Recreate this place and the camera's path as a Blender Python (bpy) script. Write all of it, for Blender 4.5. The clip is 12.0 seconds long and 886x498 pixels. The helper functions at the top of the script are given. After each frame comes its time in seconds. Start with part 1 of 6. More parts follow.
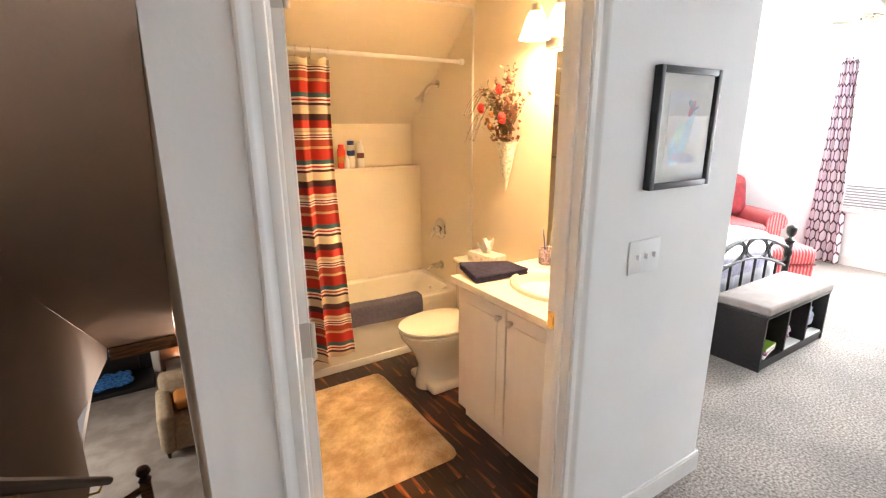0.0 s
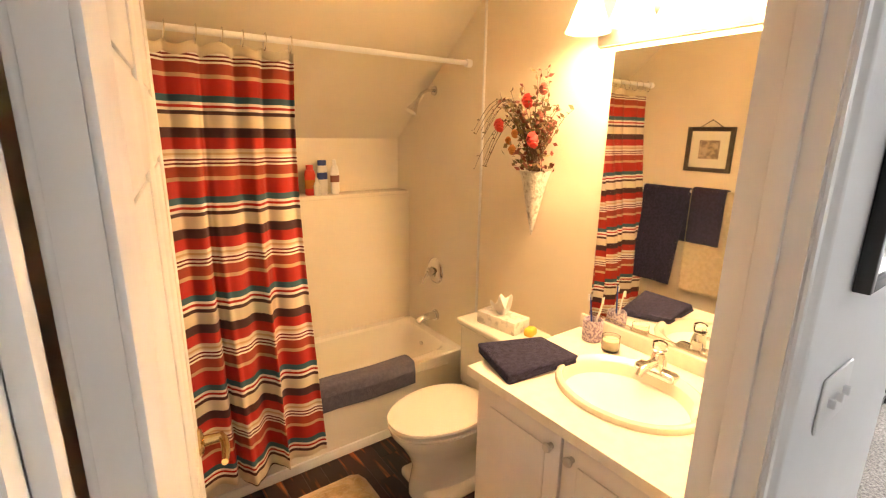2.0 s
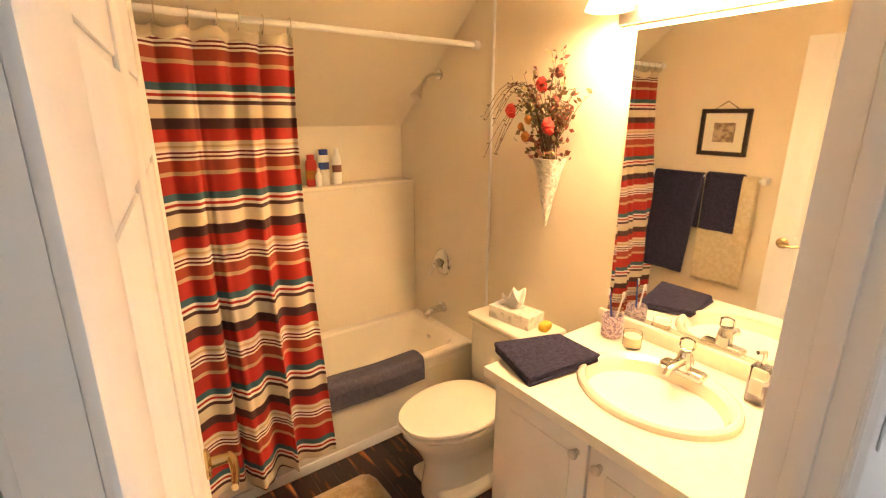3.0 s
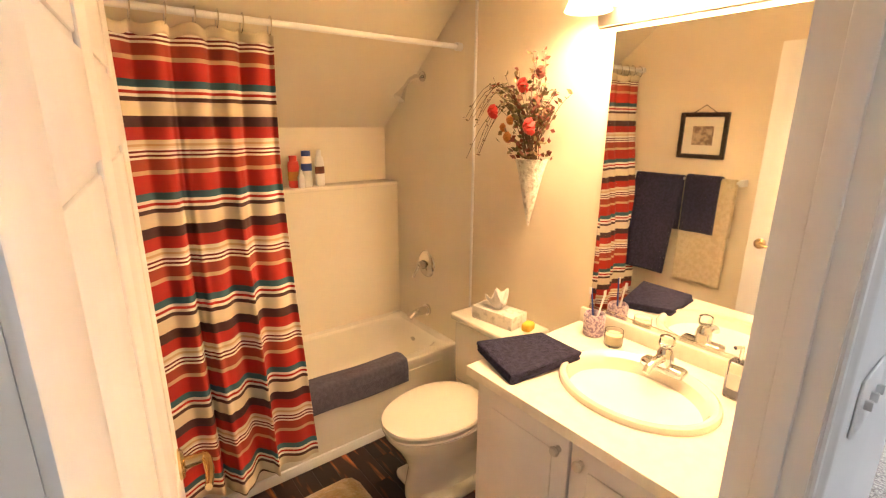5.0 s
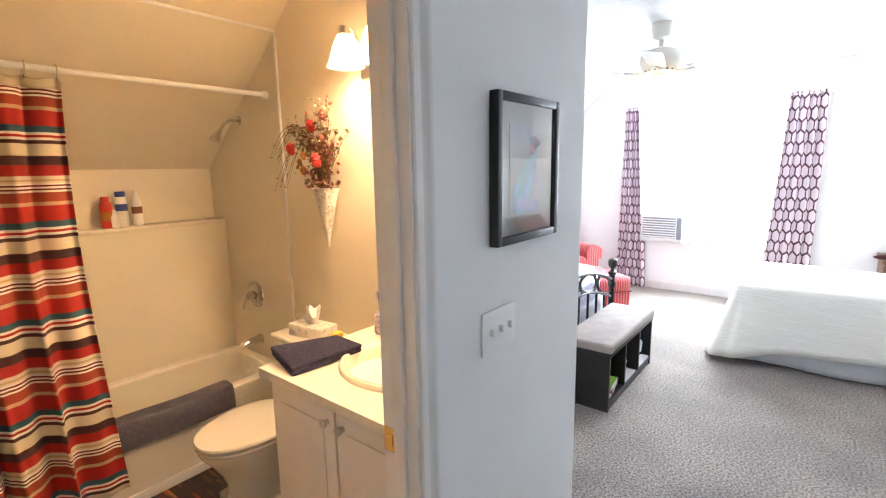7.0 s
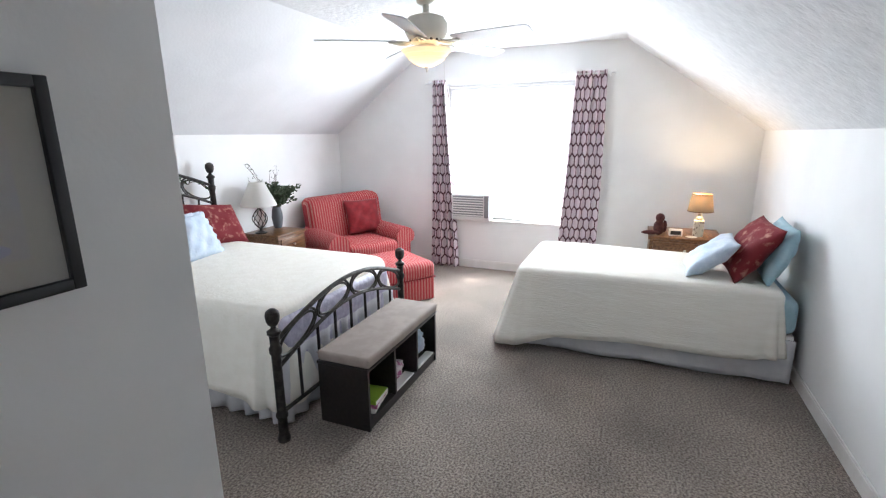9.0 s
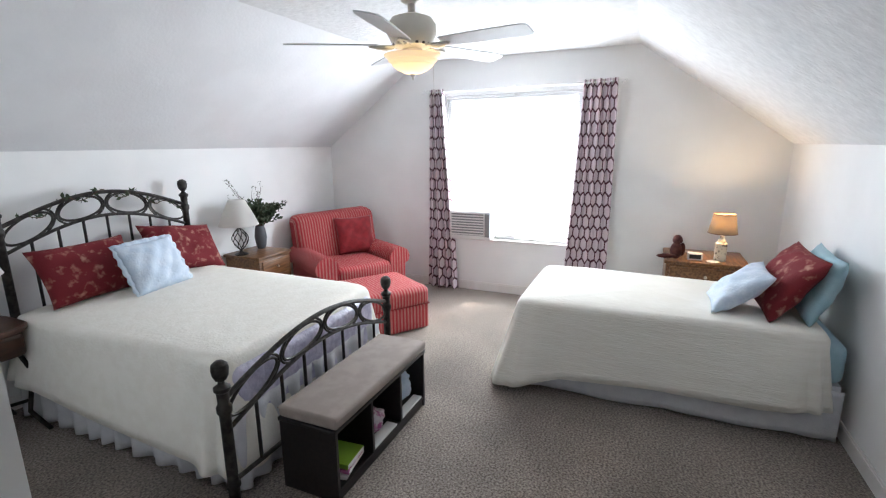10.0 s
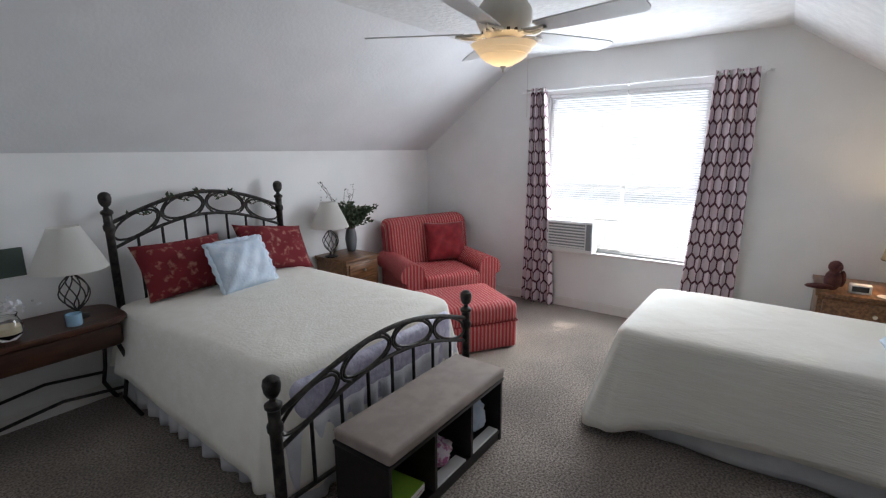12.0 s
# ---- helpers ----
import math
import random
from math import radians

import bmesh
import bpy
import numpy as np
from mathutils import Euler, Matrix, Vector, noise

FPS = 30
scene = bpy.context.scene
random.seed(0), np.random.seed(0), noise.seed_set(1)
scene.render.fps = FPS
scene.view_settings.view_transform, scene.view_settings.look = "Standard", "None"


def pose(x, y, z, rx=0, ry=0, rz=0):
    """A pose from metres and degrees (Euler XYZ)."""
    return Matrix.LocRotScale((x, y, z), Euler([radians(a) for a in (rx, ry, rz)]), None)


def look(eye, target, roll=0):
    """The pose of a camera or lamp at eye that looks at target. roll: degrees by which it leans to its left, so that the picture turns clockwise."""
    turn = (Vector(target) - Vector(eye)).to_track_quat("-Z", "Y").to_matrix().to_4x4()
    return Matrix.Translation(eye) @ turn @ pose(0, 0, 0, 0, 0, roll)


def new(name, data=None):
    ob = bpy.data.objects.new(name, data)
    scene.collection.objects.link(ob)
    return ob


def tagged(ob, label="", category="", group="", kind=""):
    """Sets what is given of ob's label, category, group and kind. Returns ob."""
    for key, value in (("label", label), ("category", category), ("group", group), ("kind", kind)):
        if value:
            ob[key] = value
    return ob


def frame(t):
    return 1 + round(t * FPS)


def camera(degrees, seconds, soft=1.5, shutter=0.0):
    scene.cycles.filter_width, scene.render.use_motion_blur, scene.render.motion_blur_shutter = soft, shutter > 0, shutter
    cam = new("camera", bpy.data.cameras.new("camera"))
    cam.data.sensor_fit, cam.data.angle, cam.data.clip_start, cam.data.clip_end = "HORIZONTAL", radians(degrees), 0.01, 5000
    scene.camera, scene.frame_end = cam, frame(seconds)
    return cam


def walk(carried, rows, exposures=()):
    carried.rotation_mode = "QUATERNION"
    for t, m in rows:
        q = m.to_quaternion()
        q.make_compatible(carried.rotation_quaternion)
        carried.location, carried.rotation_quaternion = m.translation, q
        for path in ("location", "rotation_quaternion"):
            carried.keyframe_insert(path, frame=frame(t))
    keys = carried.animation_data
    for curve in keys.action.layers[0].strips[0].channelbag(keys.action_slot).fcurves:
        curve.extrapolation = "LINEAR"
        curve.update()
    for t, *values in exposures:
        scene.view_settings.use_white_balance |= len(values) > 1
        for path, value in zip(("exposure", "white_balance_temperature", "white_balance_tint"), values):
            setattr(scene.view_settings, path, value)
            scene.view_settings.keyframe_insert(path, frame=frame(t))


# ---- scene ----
cam = camera(86.7, 12.0, soft=1.2)
PATH = [
    (0, (0.31, 0.327, 1.569), (1.338, 1.965, 1.06), -0.3),
    (0.5, (0.44, 0.566, 1.582), (1.492, 2.201, 1.114), 0.0),
    (1, (0.527, 0.766, 1.607), (1.623, 2.379, 1.164), 0.4),
    (1.5, (0.563, 0.941, 1.623), (1.694, 2.526, 1.177), 1.0),
    (2, (0.589, 1.065, 1.638), (1.726, 2.637, 1.15), 0.9),
    (2.5, (0.599, 1.142, 1.655), (1.721, 2.702, 1.115), 0.3),
    (4.5, (0.614, 1.201, 1.625), (1.773, 2.736, 1.074), 0.3),
    (5, (0.615, 1.164, 1.627), (1.797, 2.688, 1.1), 0.4),
    (5.5, (0.611, 1.092, 1.611), (1.854, 2.587, 1.139), 0.6),
    (6, (0.62, 0.981, 1.592), (1.943, 2.424, 1.18), 0.7),
    (6.5, (0.639, 0.828, 1.575), (2.082, 2.163, 1.21), 0.2),
    (7, (0.688, 0.637, 1.562), (2.225, 1.868, 1.222), -1.0),
    (7.5, (0.776, 0.477, 1.552), (2.421, 1.549, 1.182), -1.4),
    (7.7, (0.845, 0.436, 1.55), (2.53, 1.434, 1.152), -1.2),
    (9.3, (1.652, 0.279, 1.659), (3.453, 1.009, 1.185), -0.5),
    (9.5, (1.748, 0.287, 1.664), (3.548, 1.025, 1.196), -0.7),
    (10, (1.932, 0.339, 1.68), (3.724, 1.111, 1.242), -0.5),
    (10.5, (2.065, 0.361, 1.682), (3.825, 1.223, 1.283), -0.6),
    (11, (2.163, 0.369, 1.681), (3.869, 1.334, 1.284), -0.5),
    (11.5, (2.225, 0.386, 1.67), (3.867, 1.452, 1.263), -0.4),
    (12, (2.272, 0.386, 1.659), (3.853, 1.539, 1.244), -0.4),
]
EXPOSURES = [(0.0, 2.5, 6550, 11), (2.5, 2.2, 6900, 12), (4.5, 2.2, 6650, 12), (5.5, 2.24, 6200, 11), (6.5, 2.2, 6000, 10), (7.0, 1.95, 6000, 10), (7.7, 1.5, 6000, 10), (9.3, 0.72, 6350, 10), (10.0, 0.5, 6350, 10), (12.0, -0.28, 6400, 11)]
walk(cam, [(t, look(eye, target, roll)) for t, eye, target, roll in PATH], EXPOSURES)

# ---- world and lights ----
world = bpy.data.worlds.new("world")
scene.world = world
world.use_nodes = True
sky = world.node_tree.nodes.new("ShaderNodeTexSky")
sky.sky_type, sky.sun_disc = "NISHITA", False
sky.sun_elevation, sky.sun_rotation = radians(53), radians(111)
world.node_tree.links.new(sky.outputs[0], world.node_tree.nodes["Background"].inputs[0])
world.node_tree.nodes["Background"].inputs[1].default_value = 0.05


def lamp(name, kind, place, power, colour, size=0.05, size_y=None, target=None):
    data = bpy.data.lights.new(name, kind)
    data.energy, data.color = power, colour
    ob = new(name, data)
    if kind == "AREA":
        data.shape, data.size, data.size_y = "RECTANGLE", size, size_y
        ob.matrix_basis = look(place, target)
    elif kind == "POINT":
        data.shadow_soft_size = size
        ob.location = place
    return ob


sun = bpy.data.lights.new("sun", "SUN")
sun.energy, sun.angle, sun.color = 5.0, radians(0.5), (1.0, 0.95, 0.88)
sun_ob = new("sun", sun)
sun_ob.matrix_basis = look((20, -4, 26), (20 - 0.93 * 6.02, -4 + 0.37 * 6.02, 26 - 7.99))
WARM = (1.0, 0.645, 0.33)
lamp("window_daylight", "AREA", (6.945, 1.71, 1.405), 78, (0.84, 0.92, 1.0), 1.46, 1.57, (0, 1.71, 1.405))
for y in (2.235, 2.06, 1.885, 1.71):
    lamp("vanity_bulb", "POINT", (2.055, y, 2.016), 6.2, WARM, 0.035)
lamp("bedside_bulb", "POINT", (6.5, -0.30, 1.02), 7.6, (1.0, 0.70, 0.38), 0.03)
lamp("fan_bulb", "POINT", (4.53, 1.64, 2.096), 1.6, (1.0, 0.8, 0.55), 0.05)
lamp("downstairs_lamp", "POINT", (0.42, 8.75, -1.82), 5.6, (1.0, 0.78, 0.5), 0.04)
# added warm panel with no window or fixture behind it, brightens stairwell and room below
lamp("downstairs_daylight", "AREA", (-1.9, 7.0, -1.2), 12.8, (1.0, 0.93, 0.86), 1.4, 1.3, (1.0, 6.2, -2.2))

# ---- materials ----
def material(name, colour, rough=0.6, metal=0.0, second=None, scale=8.0, detail=4.0, bump=0.0, bump_scale=60.0, emit=None, power=0.0,
             stretch=(1, 1, 1), low=0.4, high=0.6, coords="Object", clear=0.0, transmission=0.0, random_tint=0.0, sheen=0.0, mottle=0.0, mottle_scale=1.0):
    m = bpy.data.materials.new(name)
    m.use_nodes = True
    nodes, links = m.node_tree.nodes, m.node_tree.links
    b = nodes["Principled BSDF"]
    b.inputs["Base Color"].default_value = (*colour, 1)
    b.inputs["Roughness"].default_value, b.inputs["Metallic"].default_value = rough, metal
    b.inputs["Coat Weight"].default_value = clear
    b.inputs["Transmission Weight"].default_value = transmission
    b.inputs["Sheen Weight"].default_value = sheen
    if emit:
        b.inputs["Emission Color"].default_value, b.inputs["Emission Strength"].default_value = (*emit, 1), power
    co = nodes.new("ShaderNodeTexCoord")
    mp = nodes.new("ShaderNodeMapping")
    mp.inputs["Scale"].default_value = stretch
    links.new(co.outputs[coords], mp.inputs[0])
    last = None
    if second:
        n = nodes.new("ShaderNodeTexNoise")
        n.inputs["Scale"].default_value, n.inputs["Detail"].default_value = scale, detail
        r = nodes.new("ShaderNodeValToRGB")
        r.color_ramp.elements[0].position, r.color_ramp.elements[1].position = low, high
        r.color_ramp.elements[0].color, r.color_ramp.elements[1].color = (*colour, 1), (*second, 1)
        links.new(mp.outputs[0], n.inputs[0])
        links.new(n.outputs[0], r.inputs[0])
        last = r.outputs[0]
        if random_tint:
            info, mul, mix = nodes.new("ShaderNodeObjectInfo"), nodes.new("ShaderNodeMapRange"), nodes.new("ShaderNodeMix")
            mul.inputs[3].default_value, mul.inputs[4].default_value = 1 - random_tint, 1 + random_tint
            mix.data_type, mix.blend_type = "RGBA", "MULTIPLY"
            mix.inputs[0].default_value = 1
            links.new(info.outputs["Random"], mul.inputs[0])
            links.new(last, mix.inputs[6])
            links.new(mul.outputs[0], mix.inputs[7])
            last = mix.outputs[2]
        if mottle:
            n2, mr, mx = nodes.new("ShaderNodeTexNoise"), nodes.new("ShaderNodeMapRange"), nodes.new("ShaderNodeMix")
            n2.inputs["Scale"].default_value, n2.inputs["Detail"].default_value = mottle_scale, 3
            mr.inputs[1].default_value, mr.inputs[2].default_value = 0.35, 0.65
            mr.inputs[3].default_value, mr.inputs[4].default_value = 1 - mottle, 1 + mottle * 0.6
            mx.data_type, mx.blend_type = "RGBA", "MULTIPLY"
            mx.inputs[0].default_value = 1
            links.new(mp.outputs[0], n2.inputs[0])
            links.new(n2.outputs[0], mr.inputs[0])
            links.new(last, mx.inputs[6])
            links.new(mr.outputs[0], mx.inputs[7])
            last = mx.outputs[2]
        links.new(last, b.inputs["Base Color"])
    if bump:
        n = nodes.new("ShaderNodeTexNoise")
        n.inputs["Scale"].default_value, n.inputs["Detail"].default_value = bump_scale, 3
        d = nodes.new("ShaderNodeBump")
        d.inputs["Strength"].default_value, d.inputs["Distance"].default_value = bump, 0.01
        links.new(mp.outputs[0], n.inputs[0])
        links.new(n.outputs[0], d.inputs["Height"])
        links.new(d.outputs[0], b.inputs["Normal"])
    return m


def ramp_material(name, axis, period, bands, rough=0.8, offset=0.0, skew=None):
    """Woven bands across one axis of the object's own coordinates, repeating each period."""
    m = material(name, bands[0][1], rough, bump=0.25, bump_scale=400)
    nodes, links = m.node_tree.nodes, m.node_tree.links
    b = nodes["Principled BSDF"]
    co, dot, frac, r = nodes.new("ShaderNodeTexCoord"), nodes.new("ShaderNodeVectorMath"), nodes.new("ShaderNodeMath"), nodes.new("ShaderNodeValToRGB")
    dot.operation = "DOT_PRODUCT"
    dot.inputs[1].default_value = tuple(a / period for a in axis)
    add = nodes.new("ShaderNodeMath")
    add.operation, add.inputs[1].default_value = "ADD", offset + 40
    frac.operation = "FRACT"
    links.new(co.outputs["Object"], dot.inputs[0])
    links.new(dot.outputs["Value"], add.inputs[0])
    links.new(add.outputs[0], frac.inputs[0])
    links.new(frac.outputs[0], r.inputs[0])
    r.color_ramp.interpolation = "CONSTANT"
    e = r.color_ramp.elements
    while len(e) < len(bands):
        e.new(0.5)
    for k, (p, c) in enumerate(bands):
        e[k].position, e[k].color = p, (*c, 1)
    links.new(r.outputs[0], b.inputs["Base Color"])
    return m


def node_math(nodes, links, op, a, c=None):
    n = nodes.new("ShaderNodeMath")
    n.operation = op
    for k, v in enumerate((a, c)):
        if v is None:
            continue
        if isinstance(v, (int, float)):
            n.inputs[k].default_value = v
        else:
            links.new(v, n.inputs[k])
    return n.outputs[0]


def lattice_material(name, ground, line, inner, cell):
    """A lattice of tall hexagons in lines on a pale ground, by the UV in metres."""
    m = material(name, ground, 0.85, bump=0.2, bump_scale=300)
    nodes, links = m.node_tree.nodes, m.node_tree.links
    f = lambda op, a, c=None: node_math(nodes, links, op, a, c)
    sep = nodes.new("ShaderNodeSeparateXYZ")
    uv = nodes.new("ShaderNodeTexCoord")
    links.new(uv.outputs["UV"], sep.inputs[0])
    u, v = f("DIVIDE", sep.outputs[0], cell), f("DIVIDE", sep.outputs[1], cell * 1.05)

    def wrapped(p, size, shift):
        return f("SUBTRACT", f("MODULO", f("ADD", p, 40 * size + shift), size), size / 2)

    ax, ay = wrapped(u, 1.0, 0.0), wrapped(v, 1.732, 0.0)
    bx, by = wrapped(u, 1.0, 0.5), wrapped(v, 1.732, 0.866)
    near_a = f("LESS_THAN", f("ADD", f("MULTIPLY", ax, ax), f("MULTIPLY", ay, ay)), f("ADD", f("MULTIPLY", bx, bx), f("MULTIPLY", by, by)))
    pick = lambda p, q: f("ADD", f("MULTIPLY", p, near_a), f("MULTIPLY", q, f("SUBTRACT", 1.0, near_a)))
    gx, gy = f("ABSOLUTE", pick(ax, bx)), f("ABSOLUTE", pick(ay, by))
    d = f("MAXIMUM", gx, f("ADD", f("MULTIPLY", gx, 0.5), f("MULTIPLY", gy, 0.866)))
    r = nodes.new("ShaderNodeValToRGB")
    r.color_ramp.interpolation = "CONSTANT"
    e = r.color_ramp.elements
    e.new(0.5)
    e[0].position, e[0].color = 0.0, (*ground, 1)
    e[1].position, e[1].color = 0.385, (*inner, 1)
    e[2].position, e[2].color = 0.425, (*line, 1)
    links.new(d, r.inputs[0])
    links.new(r.outputs[0], nodes["Principled BSDF"].inputs["Base Color"])
    nodes["Principled BSDF"].inputs["Subsurface Weight"].default_value = 0.0
    return m


def translucent(name, colour, amount=0.5, glow=None, power=0):
    m = bpy.data.materials.new(name)
    m.use_nodes = True
    nodes, links = m.node_tree.nodes, m.node_tree.links
    b, out = nodes["Principled BSDF"], nodes["Material Output"]
    b.inputs["Base Color"].default_value, b.inputs["Roughness"].default_value = (*colour, 1), 0.6
    if glow:
        b.inputs["Emission Color"].default_value, b.inputs["Emission Strength"].default_value = (*glow, 1), power
    t, mix = nodes.new("ShaderNodeBsdfTranslucent"), nodes.new("ShaderNodeMixShader")
    t.inputs[0].default_value, mix.inputs[0].default_value = (*colour, 1), amount
    links.new(b.outputs[0], mix.inputs[1])
    links.new(t.outputs[0], mix.inputs[2])
    links.new(mix.outputs[0], out.inputs[0])
    return m


M = {}
M["wall"] = material("white_wall_paint", (0.83, 0.825, 0.815), 0.7, second=(0.80, 0.795, 0.785), scale=2.5, bump=0.05, bump_scale=90)
M["bath_wall"] = material("cream_wall_paint", (0.77, 0.68, 0.54), 0.5, second=(0.74, 0.65, 0.51), scale=2.0, bump=0.08, bump_scale=120)
M["ceiling"] = material("stippled_ceiling_paint", (0.80, 0.80, 0.80), 0.9, second=(0.72, 0.72, 0.72), scale=14, low=0.35, high=0.7, bump=0.5, bump_scale=26)
M["slope"] = material("white_slope_paint", (0.76, 0.76, 0.77), 0.8, second=(0.73, 0.73, 0.74), scale=3, bump=0.2, bump_scale=45)
M["trim"] = material("white_gloss_trim_paint", (0.80, 0.79, 0.77), 0.35, second=(0.75, 0.73, 0.70), scale=6, stretch=(1, 1, 0.2), bump=0.06, bump_scale=40)
M["surround"] = material("cream_acrylic_tub_surround", (0.82, 0.745, 0.61), 0.25, second=(0.795, 0.72, 0.585), scale=2, bump=0.03, bump_scale=30)
M["porcelain"] = material("cream_porcelain", (0.80, 0.75, 0.66), 0.12, second=(0.78, 0.73, 0.63), scale=2, clear=0.4)
M["counter"] = material("cream_laminate_counter", (0.80, 0.74, 0.64), 0.3, second=(0.76, 0.70, 0.60), scale=30)
M["cabinet"] = material("white_cabinet_paint", (0.78, 0.74, 0.70), 0.4, second=(0.74, 0.70, 0.66), scale=5)
M["chrome"] = material("polished_chrome", (0.75, 0.74, 0.72), 0.12, 1.0)
M["nickel"] = material("brushed_nickel", (0.60, 0.57, 0.52), 0.32, 1.0)
M["lever"] = material("satin_brass", (0.74, 0.56, 0.30), 0.22, 1.0, second=(0.66, 0.49, 0.25), scale=20)
M["brass"] = material("polished_brass", (0.85, 0.60, 0.22), 0.18, 1.0)
M["steel"] = material("dull_hinge_steel", (0.55, 0.55, 0.53), 0.4, 1.0)
M["mirror"] = material("silvered_mirror", (0.92, 0.92, 0.90), 0.02, 1.0)
M["glass"] = material("clear_glass", (1, 1, 1), 0.03, transmission=1.0)
M["pic_glass"] = material("picture_glass", (0.9, 0.9, 0.9), 0.03, transmission=1.0)
M["carpet"] = material("grey_beige_cut_pile_carpet", (0.095, 0.070, 0.055), 0.97, second=(0.35, 0.295, 0.25), mottle=0.26, mottle_scale=1.6, scale=84, detail=6, low=0.36, high=0.64, bump=0.65, bump_scale=104, sheen=0.2)
M["plank"] = material("dark_streaked_wood", (0.030, 0.010, 0.006), 0.28, second=(0.44, 0.135, 0.036), scale=6, detail=3, stretch=(4.5, 0.45, 1), low=0.54, high=0.68, random_tint=0.45, clear=0.3, bump=0.05)
M["rug"] = material("tan_shag_bath_rug", (0.42, 0.27, 0.13), 0.98, second=(0.68, 0.51, 0.31), scale=11, detail=7, low=0.36, high=0.66, bump=1.0, bump_scale=70, sheen=0.3)
M["navy"] = material("navy_terry_cloth", (0.016, 0.014, 0.042), 0.98, second=(0.034, 0.030, 0.075), scale=70, bump=1.0, bump_scale=220)
M["mat_terry"] = material("slate_terry_cloth", (0.080, 0.074, 0.105), 0.98, second=(0.10, 0.093, 0.128), scale=60, bump=0.4, bump_scale=200)
M["cream_cloth"] = material("cream_terry_cloth", (0.66, 0.56, 0.38), 0.95, second=(0.58, 0.48, 0.31), scale=40, bump=0.8, bump_scale=200)
M["black_frame"] = material("black_lacquer_frame", (0.012, 0.012, 0.014), 0.3)
M["brown_frame"] = material("dark_brown_frame", (0.03, 0.018, 0.012), 0.4)
M["mat_board"] = material("cream_mat_board", (0.72, 0.68, 0.58), 0.8)
M["print"] = material("pastel_print", (0.66, 0.66, 0.70), 0.6, second=(0.72, 0.66, 0.58), scale=9, detail=3, low=0.35, high=0.65)
for nm, c in (("lavender", (0.56, 0.56, 0.70)), ("peach", (0.78, 0.62, 0.50)), ("pastel_green", (0.46, 0.66, 0.57)), ("pastel_aqua", (0.42, 0.62, 0.70)), ("brick_red", (0.48, 0.14, 0.16)), ("slate", (0.22, 0.25, 0.32))):
    M[nm] = material(nm + "_ink", c, 0.6, second=tuple(min(1, q * 1.25) for q in c), scale=35, low=0.35, high=0.65)
M["sepia"] = material("sepia_print", (0.45, 0.36, 0.26), 0.7, second=(0.20, 0.14, 0.10), scale=30, low=0.45, high=0.6)
M["iron"] = material("dark_wrought_iron", (0.022, 0.019, 0.018), 0.42, 0.6, second=(0.05, 0.045, 0.04), scale=30, bump=0.15, bump_scale=80)
M["espresso"] = material("black_brown_laminate", (0.010, 0.008, 0.009), 0.35, second=(0.018, 0.014, 0.014), scale=8, stretch=(1, 6, 6))
M["cushion"] = material("taupe_cushion_cloth", (0.36, 0.30, 0.27), 0.9, second=(0.31, 0.26, 0.235), scale=12, bump=0.12, bump_scale=300)
M["spread"] = material("ivory_matelasse_bedspread", (0.88, 0.85, 0.78), 0.9, second=(0.85, 0.815, 0.74), scale=14, bump=0.28, bump_scale=55)
M["ribbed"] = material("ivory_ribbed_bedspread", (0.86, 0.83, 0.76), 0.9, second=(0.83, 0.795, 0.72), scale=10, bump=0.35, bump_scale=30, stretch=(0.4, 0.4, 4))
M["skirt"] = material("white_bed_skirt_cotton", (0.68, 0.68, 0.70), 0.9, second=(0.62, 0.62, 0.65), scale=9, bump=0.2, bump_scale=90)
M["satin"] = material("lilac_white_quilted_mattress", (0.60, 0.58, 0.70), 0.35, second=(0.44, 0.42, 0.56), scale=20, bump=0.8, bump_scale=26)
M["red_floral"] = material("dark_red_floral_pillow", (0.165, 0.007, 0.013), 0.85, second=(0.42, 0.21, 0.16), scale=19, detail=7, low=0.55, high=0.72, bump=0.3, bump_scale=120)
M["pale_blue"] = material("pale_blue_sateen", (0.52, 0.62, 0.74), 0.6, second=(0.62, 0.70, 0.80), scale=16, bump=0.3, bump_scale=60)
M["aqua"] = material("aqua_cotton", (0.34, 0.52, 0.60), 0.8, second=(0.40, 0.57, 0.64), scale=9, bump=0.2, bump_scale=80)
M["red_velvet"] = material("crimson_velvet", (0.19, 0.003, 0.008), 0.8, second=(0.25, 0.006, 0.012), scale=20, sheen=0.15)
M["oak"] = material("honey_oak", (0.10, 0.042, 0.016), 0.35, second=(0.21, 0.10, 0.04), scale=6, stretch=(1, 8, 8), bump=0.08)
M["cherry"] = material("dark_cherry_wood", (0.035, 0.012, 0.006), 0.35, second=(0.062, 0.022, 0.011), scale=6, stretch=(1, 8, 8), bump=0.08)
M["fan_white"] = material("antique_white_enamel", (0.70, 0.66, 0.58), 0.4, second=(0.66, 0.62, 0.54), scale=9)
M["blade"] = material("white_fan_blade", (0.70, 0.70, 0.70), 0.4, second=(0.66, 0.66, 0.66), scale=9)
M["vinyl"] = material("white_vinyl", (0.82, 0.82, 0.82), 0.4)
M["ac"] = material("white_ac_plastic", (0.66, 0.66, 0.65), 0.5)
M["ac_dark"] = material("grey_ac_grille", (0.22, 0.23, 0.24), 0.6)
M["slat"] = translucent("white_blind_slat", (0.88, 0.89, 0.90), 0.55)
M["shade"] = translucent("white_lamp_shade_linen", (0.76, 0.74, 0.70), 0.4)
M["warm_shade"] = translucent("tan_lamp_shade_linen", (0.50, 0.38, 0.24), 0.28)
M["bulb_glass"] = translucent("lit_frosted_glass", (0.93, 0.90, 0.84), 0.75, (1.0, 0.72, 0.38), 3.6)
